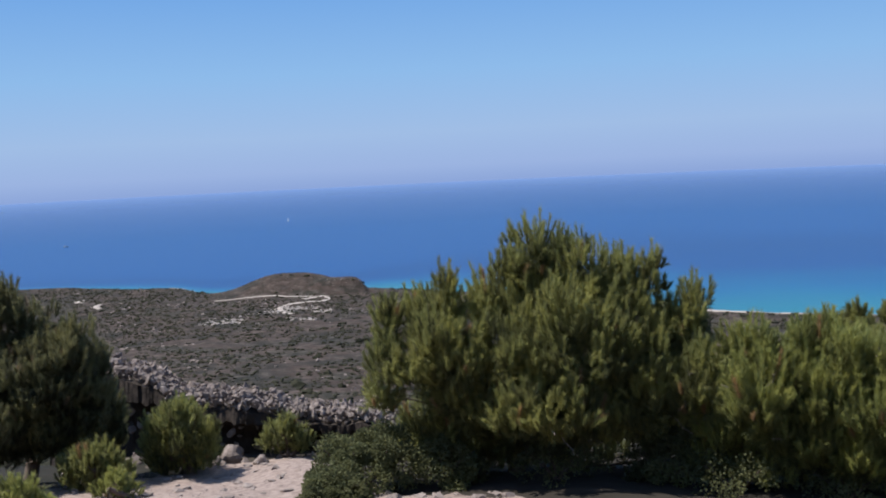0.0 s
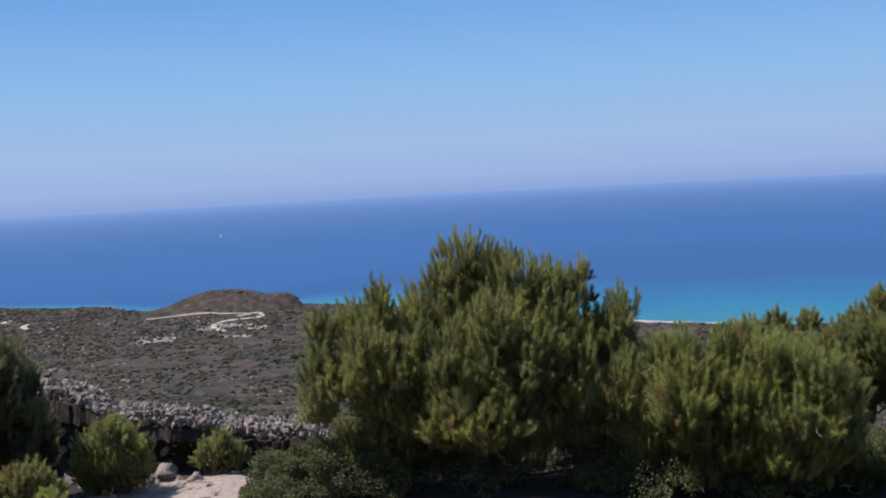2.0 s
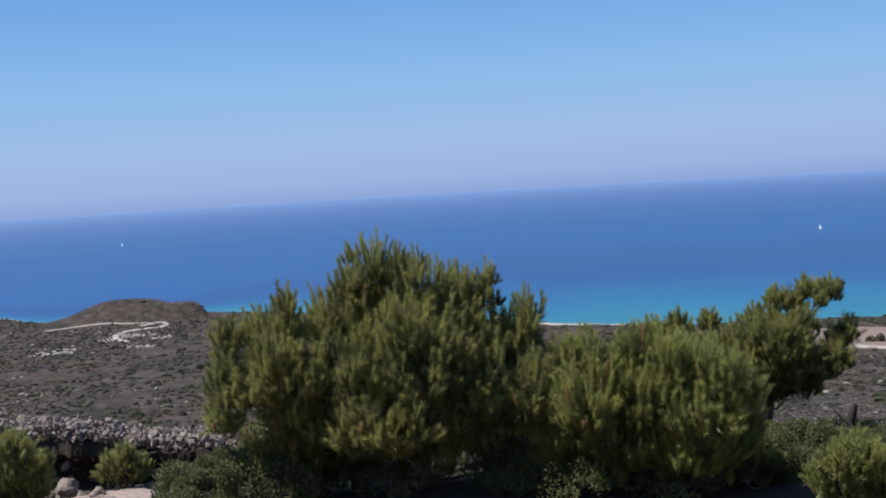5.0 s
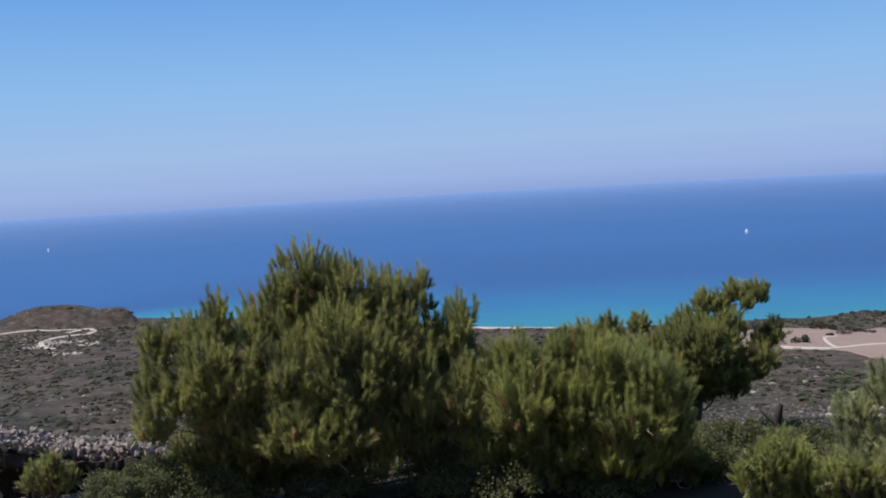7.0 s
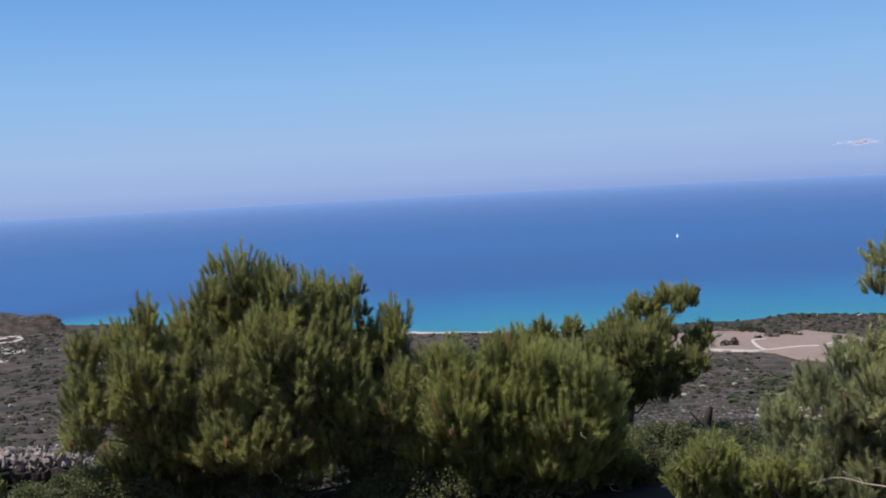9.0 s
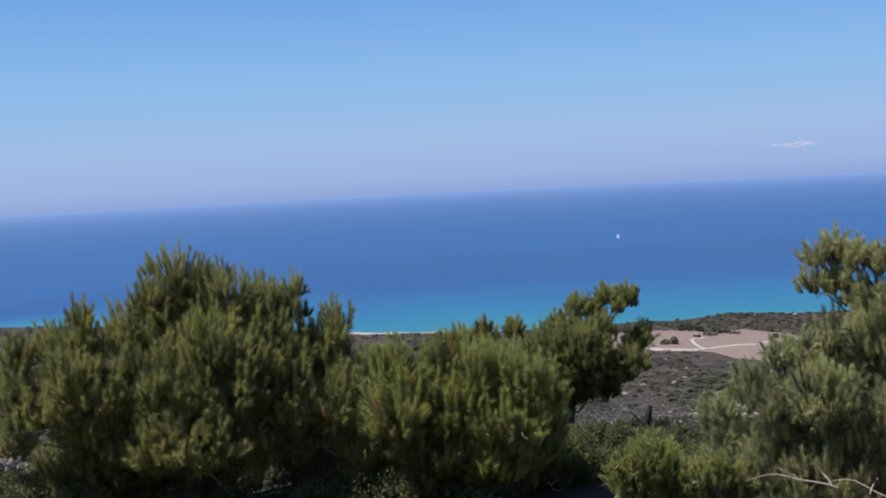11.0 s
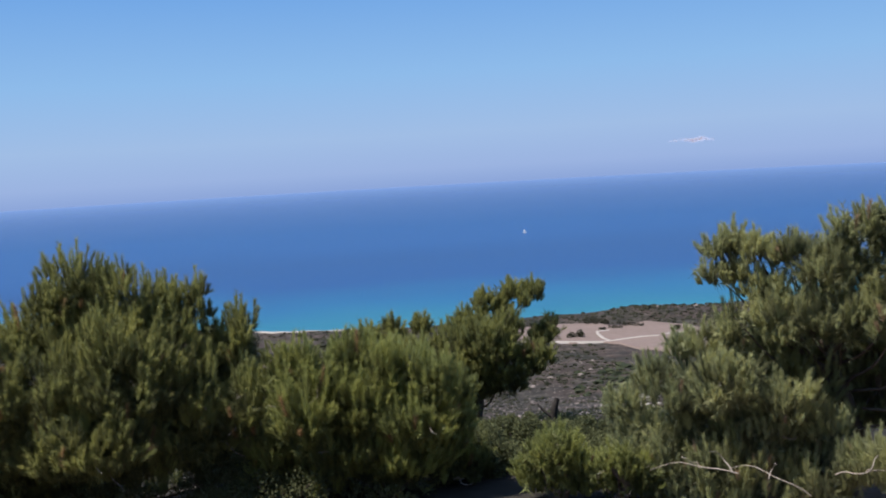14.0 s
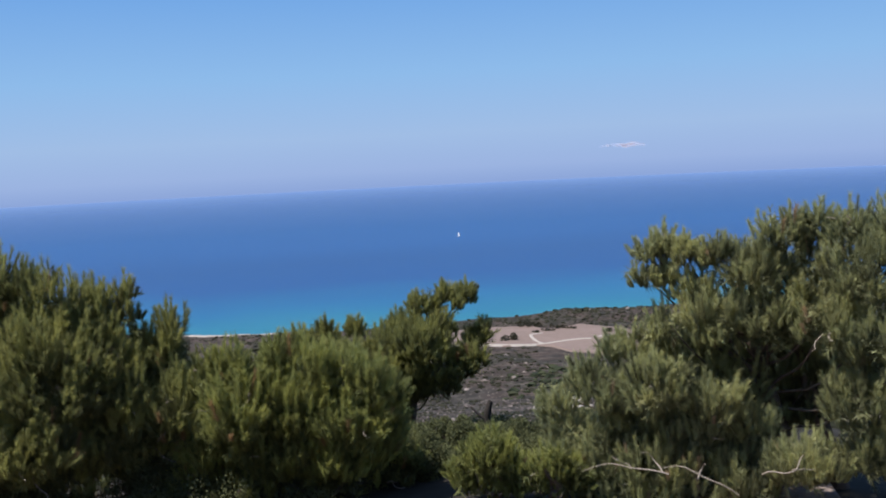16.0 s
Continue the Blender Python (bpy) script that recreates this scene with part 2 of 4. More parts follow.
# rim pulled in before the pines, so dark soil stands for their shade
draped("pavement_gravel", "pale pinkish limestone gravel of the terrace path", "gravel path", GRAVEL, -27, 56, 400,
       ([-27, -10, -6, 56], [8.2, 8.2, 7.6, 7.6]), ([-27, -16, -9, -6, -3, 3, 8, 40, 42.5, 46, 49, 56], [12.3, 12.6, 13.1, 11.8, 10.25, 10.1, 9.2, 9.2, 12.5, 12.5, 9.2, 9.0]), 40, 0.07, 0.2, 0.03)
draped("ground_field", "bare pinkish tan fallow field above the shore", "field", FIELD, 26.5, 37.2, 150,
       ([26.5, 31, 32.5, 33.5, 35.5, 37.2], [612, 609, 603, 582, 566, 575]), ([26.5, 29.5, 31.4, 32.4, 34, 36, 37.2], [695, 697, 690, 676, 690, 672, 650]), 40, 0.8, 2.5, 0.012)
draped("ground_beach", "pale sand of the beach", "beach", TRACK, 6, 22, 120, ([6, 14, 22], [860, 742, 738]), ([6, 14, 22], [892, 768, 764]), 10, 0.5, 1.0, 0.01)


draped("ground_shingle", "pale shingle along the rocky western shore", "beach", TRACK, -14.6, -12.3, 40, ([-14.6, -14, -12.3], [1082, 1066, 1016]), ([-14.6, -14, -12.3], [1088, 1080, 1026]), 8, 0.4, 1.0, 0.012)


def track(name, label, pts, width, lift=0.5):
    """A dirt track laid over the ground through points given as bearing and distance."""
    p = np.array([(r * math.sin(radians(a)), r * math.cos(radians(a))) for a, r in pts])
    t = np.linspace(0, len(p) - 1, 30 * len(p))
    c = np.zeros((len(t), 2))
    for i, u in enumerate(t):
        k = min(int(u), len(p) - 2)
        q = [p[max(k - 1, 0)], p[k], p[k + 1], p[min(k + 2, len(p) - 1)]]
        v = u - k
        c[i] = 0.5 * (2 * q[1] + (q[2] - q[0]) * v + (2 * q[0] - 5 * q[1] + 4 * q[2] - q[3]) * v ** 2 + (3 * q[1] - q[0] - 3 * q[2] + q[3]) * v ** 3)
    d = np.gradient(c, axis=0)
    d /= np.linalg.norm(d, axis=1)[:, None] + 1e-9
    nrm = np.stack([-d[:, 1], d[:, 0]], -1)
    s = np.linspace(-1, 1, 5)
    w = width * (1 + 0.5 * fbm(t * 1.7, t * 0 + 1.5, 3, 41))
    xy = c[:, None, :] + nrm[:, None, :] * (w[:, None] * 0.5 * s[None, :])[:, :, None]
    z = height(xy[..., 0], xy[..., 1]) + lift - 1.2 * (np.abs(s) > 0.9)[None, :]
    co = np.concatenate([xy, z[..., None]], -1).reshape(-1, 3)
    return tagged(mesh_object(name, co, grid_faces(len(t), 5), TRACK, True), label, "dirt road", kind="structure")


track("road_west", "thin pale dirt road leading to the headland", [(-12.3, 934), (-10.5, 931), (-9.2, 926), (-8.4, 919), (-7.2, 913)], 3.0)
track("road_loop", "winding pale dirt road below the headland", [(-7.7, 898), (-7.2, 907), (-6.62, 912), (-6.33, 900), (-6.75, 884), (-7.6, 877), (-8.4, 870), (-8.9, 850), (-8.75, 822), (-8.2, 806)], 6.5)
track("road_bend", "short pale bend of a dirt road on the plain", [(-18.85, 1024), (-19.1, 1010), (-18.8, 996)], 7.0)
track("road_stub", "short pale stub of a dirt road on the plain", [(-18.0, 972), (-18.25, 955), (-18.0, 938)], 7.0)
track("road_field", "straight pale dirt road along the fallow field", [(26.5, 614), (29, 613), (30.3, 610), (31.7, 612), (33.2, 621), (34.0, 624), (34.6, 624)], 3.6, 1.1)
track("road_spur", "pale spur of the dirt road across the field", [(34.9, 628), (35.5, 636), (36.2, 630), (37.2, 622)], 4.5, 1.1)
track("road_branch", "short pale track climbing into the field", [(32.0, 614), (31.6, 628), (31.4, 646), (32.0, 652)], 3.5, 1.1)


# ---- the sea ----
def build_sea():
    az = np.arange(-180, 180, 1.0)
    r = np.concatenate([[300.0], np.linspace(650, 1500, 120), np.geomspace(1520, 4950, 60)])
    a, rr = np.meshgrid(np.radians(az), r)
    x, y = rr * np.sin(a), rr * np.cos(a)
    co = np.stack([x, y, np.full_like(x, SEA)], -1).reshape(-1, 3)
    shelf = np.interp(np.degrees(a), [-30, -5, 10, 40, 60], [150, 200, 900, 1000, 700])
    streak = fbm(x / 700 + 5, y / 160, 4, 71)
    depth = np.clip((rr - coast(np.degrees(a))) / shelf, 0, 3) + 0.16 * streak * np.clip((rr - 900) / 300, 0, 1)
    m, nt, p = material("sea_water")
    at = nt.nodes.new("ShaderNodeAttribute")
    at.attribute_name = "tint"
    n = noise_tex(nt, 0.006, 4)
    ad = nd(nt, "ShaderNodeMath")
    ad.operation = "MULTIPLY_ADD"
    nt.links.new(n.outputs["Fac"], ad.inputs[0])
    ad.inputs[1].default_value = 0.16
    nt.links.new(at.outputs["Fac"], ad.inputs[2])
    c = ramp(nt, ad.outputs[0], [(0.06, (0.0464, 0.1517, 0.1672)), (0.11, (0.0136, 0.128, 0.166)), (0.24, (0.0062, 0.084, 0.176)), (0.40, (0.0050, 0.0384, 0.1393)), (0.62, (0.0043, 0.0335, 0.1269)), (0.95, (0.0056, 0.0433, 0.1548))])
    nt.links.new(c.outputs[0], p.inputs["Base Color"])
    p.inputs["Roughness"].default_value = 0.28
    p.inputs["IOR"].default_value = 1.33
    p.inputs["Specular IOR Level"].default_value = 0.3
    w = noise_tex(nt, 0.25, 3)
    bump(nt, p, w.outputs["Fac"], 0.3, 0.6)
    ob = mesh_object("water", co, grid_faces(len(r), len(az), True)[:, ::-1], m, True, depth.ravel())
    return tagged(ob, "calm blue open sea, turquoise over the sandy shallows", "sea", kind="structure")


build_sea()


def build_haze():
    """Painted haze: a tinted sheet, denser far out; sun and sky light it."""
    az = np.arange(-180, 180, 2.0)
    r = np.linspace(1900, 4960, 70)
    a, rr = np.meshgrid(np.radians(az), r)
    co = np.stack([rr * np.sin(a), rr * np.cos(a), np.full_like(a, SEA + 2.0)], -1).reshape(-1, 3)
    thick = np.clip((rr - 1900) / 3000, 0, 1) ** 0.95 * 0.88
    m, nt, p = material("painted_haze")
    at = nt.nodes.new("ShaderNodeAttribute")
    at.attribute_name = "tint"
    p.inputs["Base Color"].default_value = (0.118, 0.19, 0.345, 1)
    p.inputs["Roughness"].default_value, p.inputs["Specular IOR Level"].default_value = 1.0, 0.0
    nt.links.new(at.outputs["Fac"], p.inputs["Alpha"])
    ob = mesh_object("backdrop_haze", co, grid_faces(len(r), len(az), True)[:, ::-1], m, True, thick.ravel())
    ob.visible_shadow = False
    return tagged(ob, "thin lavender sheet of painted haze over the far sea", "mist", kind="structure")


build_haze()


# ---- pines ----
def unit(v):
    return v / (np.linalg.norm(v, axis=-1, keepdims=True) + 1e-9)


def shoots_mesh(pos, axis, length, needle, count, width, tint, spread=33.0):
    """Brushes of needles: each shoot carries count needles along its axis, leaning forward, closing to a tip."""
    n = len(pos)
    axis = unit(axis)
    ref = np.where(np.abs(axis[:, 2:3]) > 0.9, np.array([[1.0, 0, 0]]), np.array([[0, 0, 1.0]]))
    u = unit(np.cross(axis, ref))
    v = np.cross(axis, u)
    s = (np.arange(count)[None, :] + rng.random((n, count))) / count
    a = rng.random((n, count)) * 2 * np.pi
    lean = np.radians(spread * (1.1 - 0.45 * s ** 2) + 8 * rng.standard_normal((n, count)))
    radial = u[:, None, :] * np.cos(a)[..., None] + v[:, None, :] * np.sin(a)[..., None]
    way = axis[:, None, :] * np.cos(lean)[..., None] + radial * np.sin(lean)[..., None]
    bend = unit(axis + 0.25 * rng.standard_normal((n, 3)))
    line = axis[:, None, :] * s[..., None] + 0.3 * bend[:, None, :] * (s ** 2)[..., None] - 0.3 * axis[:, None, :] * (s ** 2)[..., None]
    base = pos[:, None, :] + line * length[:, None, None]
    ln = needle * (0.7 + 0.6 * rng.random((n, count))) * np.minimum(1.0, length / 0.16)[:, None] ** 0.5
    side = unit(np.cross(way, rng.standard_normal((n, count, 3)))) * width * 0.5
    co = np.stack([base - side, base + side, base + way * ln[..., None]], 2).reshape(-1, 3)
    f = (np.arange(n * count) * 3)[:, None] + np.array([[0, 1, 2]])
    tone = tint[:, None] * (0.72 + 0.4 * s) + 0.05 * rng.standard_normal((n, count))
    tone = np.where(tint[:, None] > 0.95, tint[:, None], np.clip(tone, 0, 0.92))
    return co, f, np.repeat(tone.ravel(), 3)


def lobe_frames(lobes, back=0.7):
    """Centres and half sizes of a crown's leafy masses; each stands a little before or behind its neighbours."""
    cen, half = [], []
    for k, (dx, z, rx, rz, *depth) in enumerate(lobes):
        bulge = -0.2 - 0.4 * math.exp(-((z - 1.2) / 0.45) ** 2) * min(1.0, rx / 0.35) + back * max(0.0, 1.0 - z)
        cen.append((dx, depth[0] if depth else 0.4 * math.sin(k * 2.4) * max(rx, 0.2) + bulge, z))
        half.append((rx, max(rx, 0.2) * 0.95, rz))
    return np.array(cen), np.array(half)


def crown_points(lobes, whorls, long_, back):
    """Shoots of a crown: whorls on the outer side of each leafy mass, a leader with shorter side shoots round it, all turning upwards."""
    P, A, L, T_ = [], [], [], []
    cen, half = lobe_frames(lobes, back)
    for k in range(len(cen)):
        rx, ry, rz = half[k]
        area = 4 * math.pi * ((rx * ry) ** 1.6 / 3 + (rx * rz) ** 1.6 / 3 + (ry * rz) ** 1.6 / 3) ** (1 / 1.6)
        nb = max(16, int(area * whorls))
        d = unit(rng.standard_normal((nb, 3)))
        keep = ~((d[:, 2] < -0.3) & (rng.random(nb) < 0.35)) & ~((d[:, 1] > 0.45) & (rng.random(nb) < 0.55))
        d = d[keep]
        inset = np.array([min(0.06, 0.3 * rx), min(0.06, 0.3 * ry), min(0.66 * long_, 0.5 * rz)])
        p = cen[k] + d * (half[k] - inset) * (0.82 + 0.2 * rng.random((len(d), 1))) - np.array([0, 0, 0.35 * inset[2]])
        deep = np.zeros(len(p), bool)
        for j in range(len(cen)):
            if j != k:
                deep |= (((p - cen[j]) / half[j]) ** 2).sum(1) < 0.36
        p, d = p[~deep], d[~deep]
        n = len(p)
        if not n:
            continue
        rise_ = np.where(d[:, 2:3] > 0, 1.0, 0.62)
        lead = unit(d * np.array([0.3, 0.3, 0.1]) + np.array([0, 0, 1.0]) * rise_ + 0.08 * rng.standard_normal((n, 3)))
        size = long_ * (0.65 + 0.7 * rng.random(n)) * np.where(d[:, 2] > 0.35, 1.15, 0.85) * min(1.0, 0.55 + rx * 1.6)
        tone = np.clip(0.5 + 0.24 * rng.standard_normal(n) + 0.08 * d[:, 2], 0.08, 0.86)
        P.append(p), A.append(lead), L.append(size), T_.append(tone)
        for q in range(3):
            turn_ = q * 2.094 + rng.random(n) * 1.2
            flat = np.stack([np.cos(turn_), np.sin(turn_), np.zeros(n)], -1)
            P.append(p + flat * 0.05 + np.array([0, 0, -0.03]) + 0.012 * rng.standard_normal((n, 3)))
            A.append(unit(lead + 0.2 * flat + 0.07 * rng.standard_normal((n, 3))))
            L.append(size * (0.5 + 0.4 * rng.random(n)))
            T_.append(np.clip(tone - 0.08 + 0.07 * rng.standard_normal(n), 0.05, 0.86))
    return np.concatenate(P), np.concatenate(A), np.concatenate(L), np.concatenate(T_)


def inner_points(lobes, per_m3, back):
    cen, half = lobe_frames(lobes, back)
    P = []
    for c_, h_ in zip(cen, half):
        n = max(4, int(4.2 * h_.prod() * per_m3))
        d = unit(rng.standard_normal((n, 3))) * (rng.random(n) ** 0.4 * 0.62)[:, None]
        P.append(d * h_ + c_ - np.array([0, 0, 0.15 * h_[2]]))
    P = np.concatenate(P)
    return P, rng.standard_normal(P.shape) + np.array([[0, 0, 0.6]])


def pine(label, az, r, lobes, mat, whorls=28, long_=0.235, needle=0.074, count=150, width=0.0048, stems=1, bare=8, name="pine_tree", category="pine tree", group="pines below the viewpoint", inner=520, back=0.7):
    """A pine: trunk, one limb to each leafy mass, dry twigs, and a crown of needle shoots."""
    x0, y0 = r * math.sin(radians(az)), r * math.cos(radians(az))
    g = float(height(x0, y0))
    tree = empty(name, pose(x0, y0, g, 0, 0, -az))
    lobes = [(dx, z - g, *rest) for dx, z, *rest in lobes]
    cen, half = lobe_frames(lobes, back)
    top = max(q[1] + q[3] * 0.4 for q in lobes)
    cx = sum(q[0] * q[2] for q in lobes) / sum(q[2] for q in lobes)
    zz = np.linspace(-0.15, top * 0.8, 14)
    t = zz / top
    thick = 0.035 + 0.02 * top
    for k in range(stems):
        off = (k - (stems - 1) / 2) * 0.45
        px = off + cx * t * 0.8 + 0.08 * np.sin(t * 5 + k)
        py = 0.22 + 0.08 * np.cos(t * 4 + k) + 0.12 * k
        co, f = tube(np.stack([px, py, zz], -1), thick * (1 - 0.9 * t) + 0.01, 9)
        stem = part("trunk", mesh_object("trunk", co, f, BARK, True), None, tree, "grey-brown fissured bark")
    for k in range(len(lobes)):
        s = np.linspace(0, 1, 9)
        z0 = max(0.15, cen[k][2] * 0.55)
        start = np.array([cx * 0.8 * z0 / top, 0.25, z0])
        end = cen[k] + np.array([0, 0, 0.3 * half[k][2]])
        q = start + (end - start) * s[:, None] + np.stack([0 * s, 0.1 * np.sin(s * 6 + k), -0.12 * np.sin(s * np.pi) + 0.03 * np.sin(s * 9 + k)], -1)
        co, f = tube(q, 0.016 * (1 - 0.85 * s) + 0.003, 6)
        part("limb", mesh_object("limb", co, f, BARK, True), None, stem)
    for k in range(bare):
        j = int(rng.integers(len(lobes)))
        d = rng.standard_normal(3)
        d[1] = -abs(d[1]) - 0.5
        d /= np.linalg.norm(d)
        p0, p1 = cen[j] + d * half[j] * 0.6, cen[j] + d * half[j] * 1.14
        s = np.linspace(0, 1, 7)
        q = p0 + (p1 - p0) * s[:, None] + 0.02 * np.stack([np.sin(s * 7 + k), np.cos(s * 5), np.sin(s * 4 + k)], -1)
        co, f = tube(q, 0.0065 * (1 - 0.7 * s), 5)
        part("twig", mesh_object("twig", co, f, TWIG, True), None, tree, "bare grey twig")
    P, A, ln, T_ = crown_points(lobes, whorls, long_, back)
    ok = P[:, 2] > 0.05
    P, A, ln, T_ = P[ok], A[ok], ln[ok], T_[ok]
    T_[rng.random(len(P)) < 0.015] = 1.0
    co, f, tint = shoots_mesh(P, A, ln, needle, count, width, T_)
    part("crown", mesh_object("crown", co, f, mat, False, tint), None, tree, "upright green needle shoots")
    # filler needles block the view through; their dark tint stands for inner shade
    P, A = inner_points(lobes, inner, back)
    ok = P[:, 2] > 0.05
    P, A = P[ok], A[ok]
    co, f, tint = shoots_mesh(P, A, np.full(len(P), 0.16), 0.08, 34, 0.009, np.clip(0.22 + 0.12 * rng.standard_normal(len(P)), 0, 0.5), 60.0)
    part("shade_needles", mesh_object("shade_needles", co, f, mat, False, tint), None, tree, "filler needles tinted dark as the crown's inner shade")
    tagged(tree, label, category, group)
    return tree


bushy_crown_top = [
    (-0.01, 0.49, 0.31, 0.49), (0.20, 0.42, 0.27, 0.43), (0.54, 0.28, 0.27, 0.50), (0.76, 0.21, 0.24, 0.49), (0.94, 0.13, 0.23, 0.50),
    (1.23, 0.22, 0.16, 0.49), (1.38, -0.18, 0.18, 0.33), (1.66, -0.18, 0.23, 0.49), (-0.23, 0.32, 0.21, 0.45), (-0.45, 0.02, 0.27, 0.45),
    (-0.89, 0.10, 0.18, 0.45), (-1.13, -0.07, 0.24, 0.42), (-1.49, -0.13, 0.16, 0.38), (-1.46, -0.49, 0.24, 0.33),
]
bushy_crown_middle = [
    (-1.16, -0.56, 0.34, 0.40), (-1.59, -0.83, 0.18, 0.24), (-0.73, -0.52, 0.42, 0.48), (-0.17, -0.42, 0.48, 0.53), (0.43, -0.45, 0.48, 0.53),
    (1.03, -0.59, 0.45, 0.48), (1.60, -0.74, 0.31, 0.43), (-0.94, -1.13, 0.48, 0.42), (-0.21, -1.16, 0.53, 0.48), (0.53, -1.13, 0.53, 0.42),
    (1.19, -1.28, 0.48, 0.42), (1.70, -1.30, 0.29, 0.43), (-0.54, -1.71, 0.48, 0.30), (1.47, -1.79, 0.50, 0.30),
]
bushy_crown_low = [
    (2.08, -1.81, 0.36, 0.30), (-1.15, -1.50, 0.42, 0.36), (-0.05, -1.67, 0.48, 0.36), (0.68, -1.82, 0.53, 0.33), (1.78, -1.67, 0.42, 0.36),
    (0.11, -0.93, 0.71, 0.48), (1.08, -0.96, 0.59, 0.48), (-0.63, -0.96, 0.59, 0.48), (0.33, -0.07, 0.53, 0.45), (-0.09, -0.05, 0.42, 0.48),
    (0.87, -0.22, 0.42, 0.45), (-0.96, -0.26, 0.36, 0.33), (1.34, -0.48, 0.30, 0.36),
]
pine("bushy green pine with many upright shoots", 4.5, 11.3, bushy_crown_top + bushy_crown_middle + bushy_crown_low, PINE, stems=2, bare=14)
low_pine_crown_top = [
    (-0.66, -0.50, 0.18, 0.30), (-0.49, -0.39, 0.18, 0.35), (-0.27, -0.41, 0.22, 0.34), (-0.00, -0.41, 0.19, 0.40), (0.18, -0.35, 0.09, 0.38),
    (0.38, -0.46, 0.22, 0.37), (0.65, -0.56, 0.28, 0.40), (0.92, -0.62, 0.24, 0.36), (1.10, -0.76, 0.21, 0.34),
]
low_pine_crown_middle = [
    (1.14, -1.12, 0.18, 0.34), (0.72, -0.95, 0.40, 0.40), (0.14, -0.81, 0.46, 0.46), (-0.38, -0.78, 0.35, 0.46), (-0.74, -1.10, 0.26, 0.46),
    (-0.18, -1.30, 0.46, 0.35), (0.47, -1.39, 0.52, 0.40), (1.03, -1.47, 0.34, 0.34), (-0.55, -1.47, 0.29, 0.29),
]
low_pine_crown_low = [
    (0.69, -1.78, 0.46, 0.23), (-0.02, -1.75, 0.46, 0.23), (-0.32, -1.66, 0.46, 0.29), (-0.85, -1.58, 0.35, 0.35), (0.34, -1.69, 0.46, 0.32),
    (0.98, -1.78, 0.40, 0.26), (1.29, -1.55, 0.23, 0.29), (0.06, -1.19, 0.58, 0.46), (0.71, -1.28, 0.52, 0.40),
]
pine("low bright green pine leaning on its neighbour", 18.3, 11.0, low_pine_crown_top + low_pine_crown_middle + low_pine_crown_low, PINE_YOUNG, back=0.35, bare=12)
slender_crown_top = [
    (-1.18, -0.54, 0.11, 0.16), (-1.02, -0.52, 0.09, 0.24), (-0.89, -0.50, 0.10, 0.27), (-0.56, -0.46, 0.09, 0.27), (-0.25, -0.62, 0.17, 0.24),
    (-0.03, -0.54, 0.13, 0.34), (0.14, -0.61, 0.17, 0.35), (0.24, -0.19, 0.12, 0.18), (0.40, -0.23, 0.12, 0.20), (0.60, -0.07, 0.09, 0.18),
]
slender_crown_middle = [
    (0.72, -0.17, 0.11, 0.13), (0.85, -0.11, 0.13, 0.14), (0.49, -0.49, 0.20, 0.24), (0.31, -0.76, 0.30, 0.31), (0.02, -0.90, 0.27, 0.31),
    (0.66, -0.83, 0.17, 0.20), (0.90, -0.65, 0.13, 0.20), (1.05, -0.55, 0.08, 0.21), (0.48, -0.98, 0.26, 0.21), (0.12, -1.23, 0.27, 0.26),
]
slender_crown_low = [
    (0.30, -1.09, 0.21, 0.21), (-0.68, -0.81, 0.28, 0.32), (-0.33, -0.96, 0.28, 0.35), (-0.07, -1.48, 0.14, 0.28), (-0.12, -0.90, 0.43, 0.35),
    (0.25, -0.62, 0.35, 0.32), (0.72, -0.98, 0.21, 0.18), (0.47, -1.22, 0.24, 0.20), (0.90, -0.86, 0.16, 0.17),
]
pine("slender pine with separate clumps on thin branches", 25.0, 13.5, slender_crown_top + slender_crown_middle + slender_crown_low, PINE, long_=0.17, whorls=42, back=0.05)
silvery_pine_crown_top = [
    (-1.16, 0.63, 0.12, 0.13), (-1.00, 0.69, 0.10, 0.17), (-1.21, 0.40, 0.11, 0.13), (-1.04, 0.36, 0.12, 0.11), (-0.83, 0.58, 0.15, 0.19),
    (-0.56, 0.60, 0.15, 0.19), (-0.37, 0.57, 0.18, 0.19), (-0.04, 0.78, 0.14, 0.22), (0.16, 0.83, 0.14, 0.26), (0.38, 0.84, 0.15, 0.23),
    (0.63, 0.80, 0.21, 0.23), (0.87, 0.79, 0.23, 0.25), (1.15, 0.70, 0.33, 0.39), (-0.23, 0.46, 0.32, 0.31), (0.23, 0.40, 0.39, 0.38),
    (0.72, 0.39, 0.39, 0.39), (-0.75, 0.25, 0.25, 0.22), (-0.55, -0.02, 0.32, 0.32),
]
silvery_pine_crown_middle = [
    (-1.01, -0.08, 0.20, 0.25), (-1.25, -0.26, 0.20, 0.28), (-1.52, -0.29, 0.12, 0.20), (-1.74, -0.56, 0.21, 0.26), (-1.49, -0.67, 0.32, 0.32),
    (-1.05, -0.55, 0.32, 0.32), (-0.09, -0.02, 0.39, 0.33), (0.47, -0.02, 0.39, 0.30), (0.85, -0.18, 0.33, 0.39), (-2.07, -0.85, 0.22, 0.26),
    (-1.91, -1.20, 0.30, 0.32), (-1.40, -1.15, 0.38, 0.38), (-0.85, -1.05, 0.38, 0.36), (-0.57, -0.74, 0.26, 0.26), (-0.26, -1.03, 0.26, 0.24),
    (-1.75, -1.60, 0.43, 0.28), (-1.08, -1.57, 0.43, 0.29), (-0.43, -1.37, 0.38, 0.28),
]
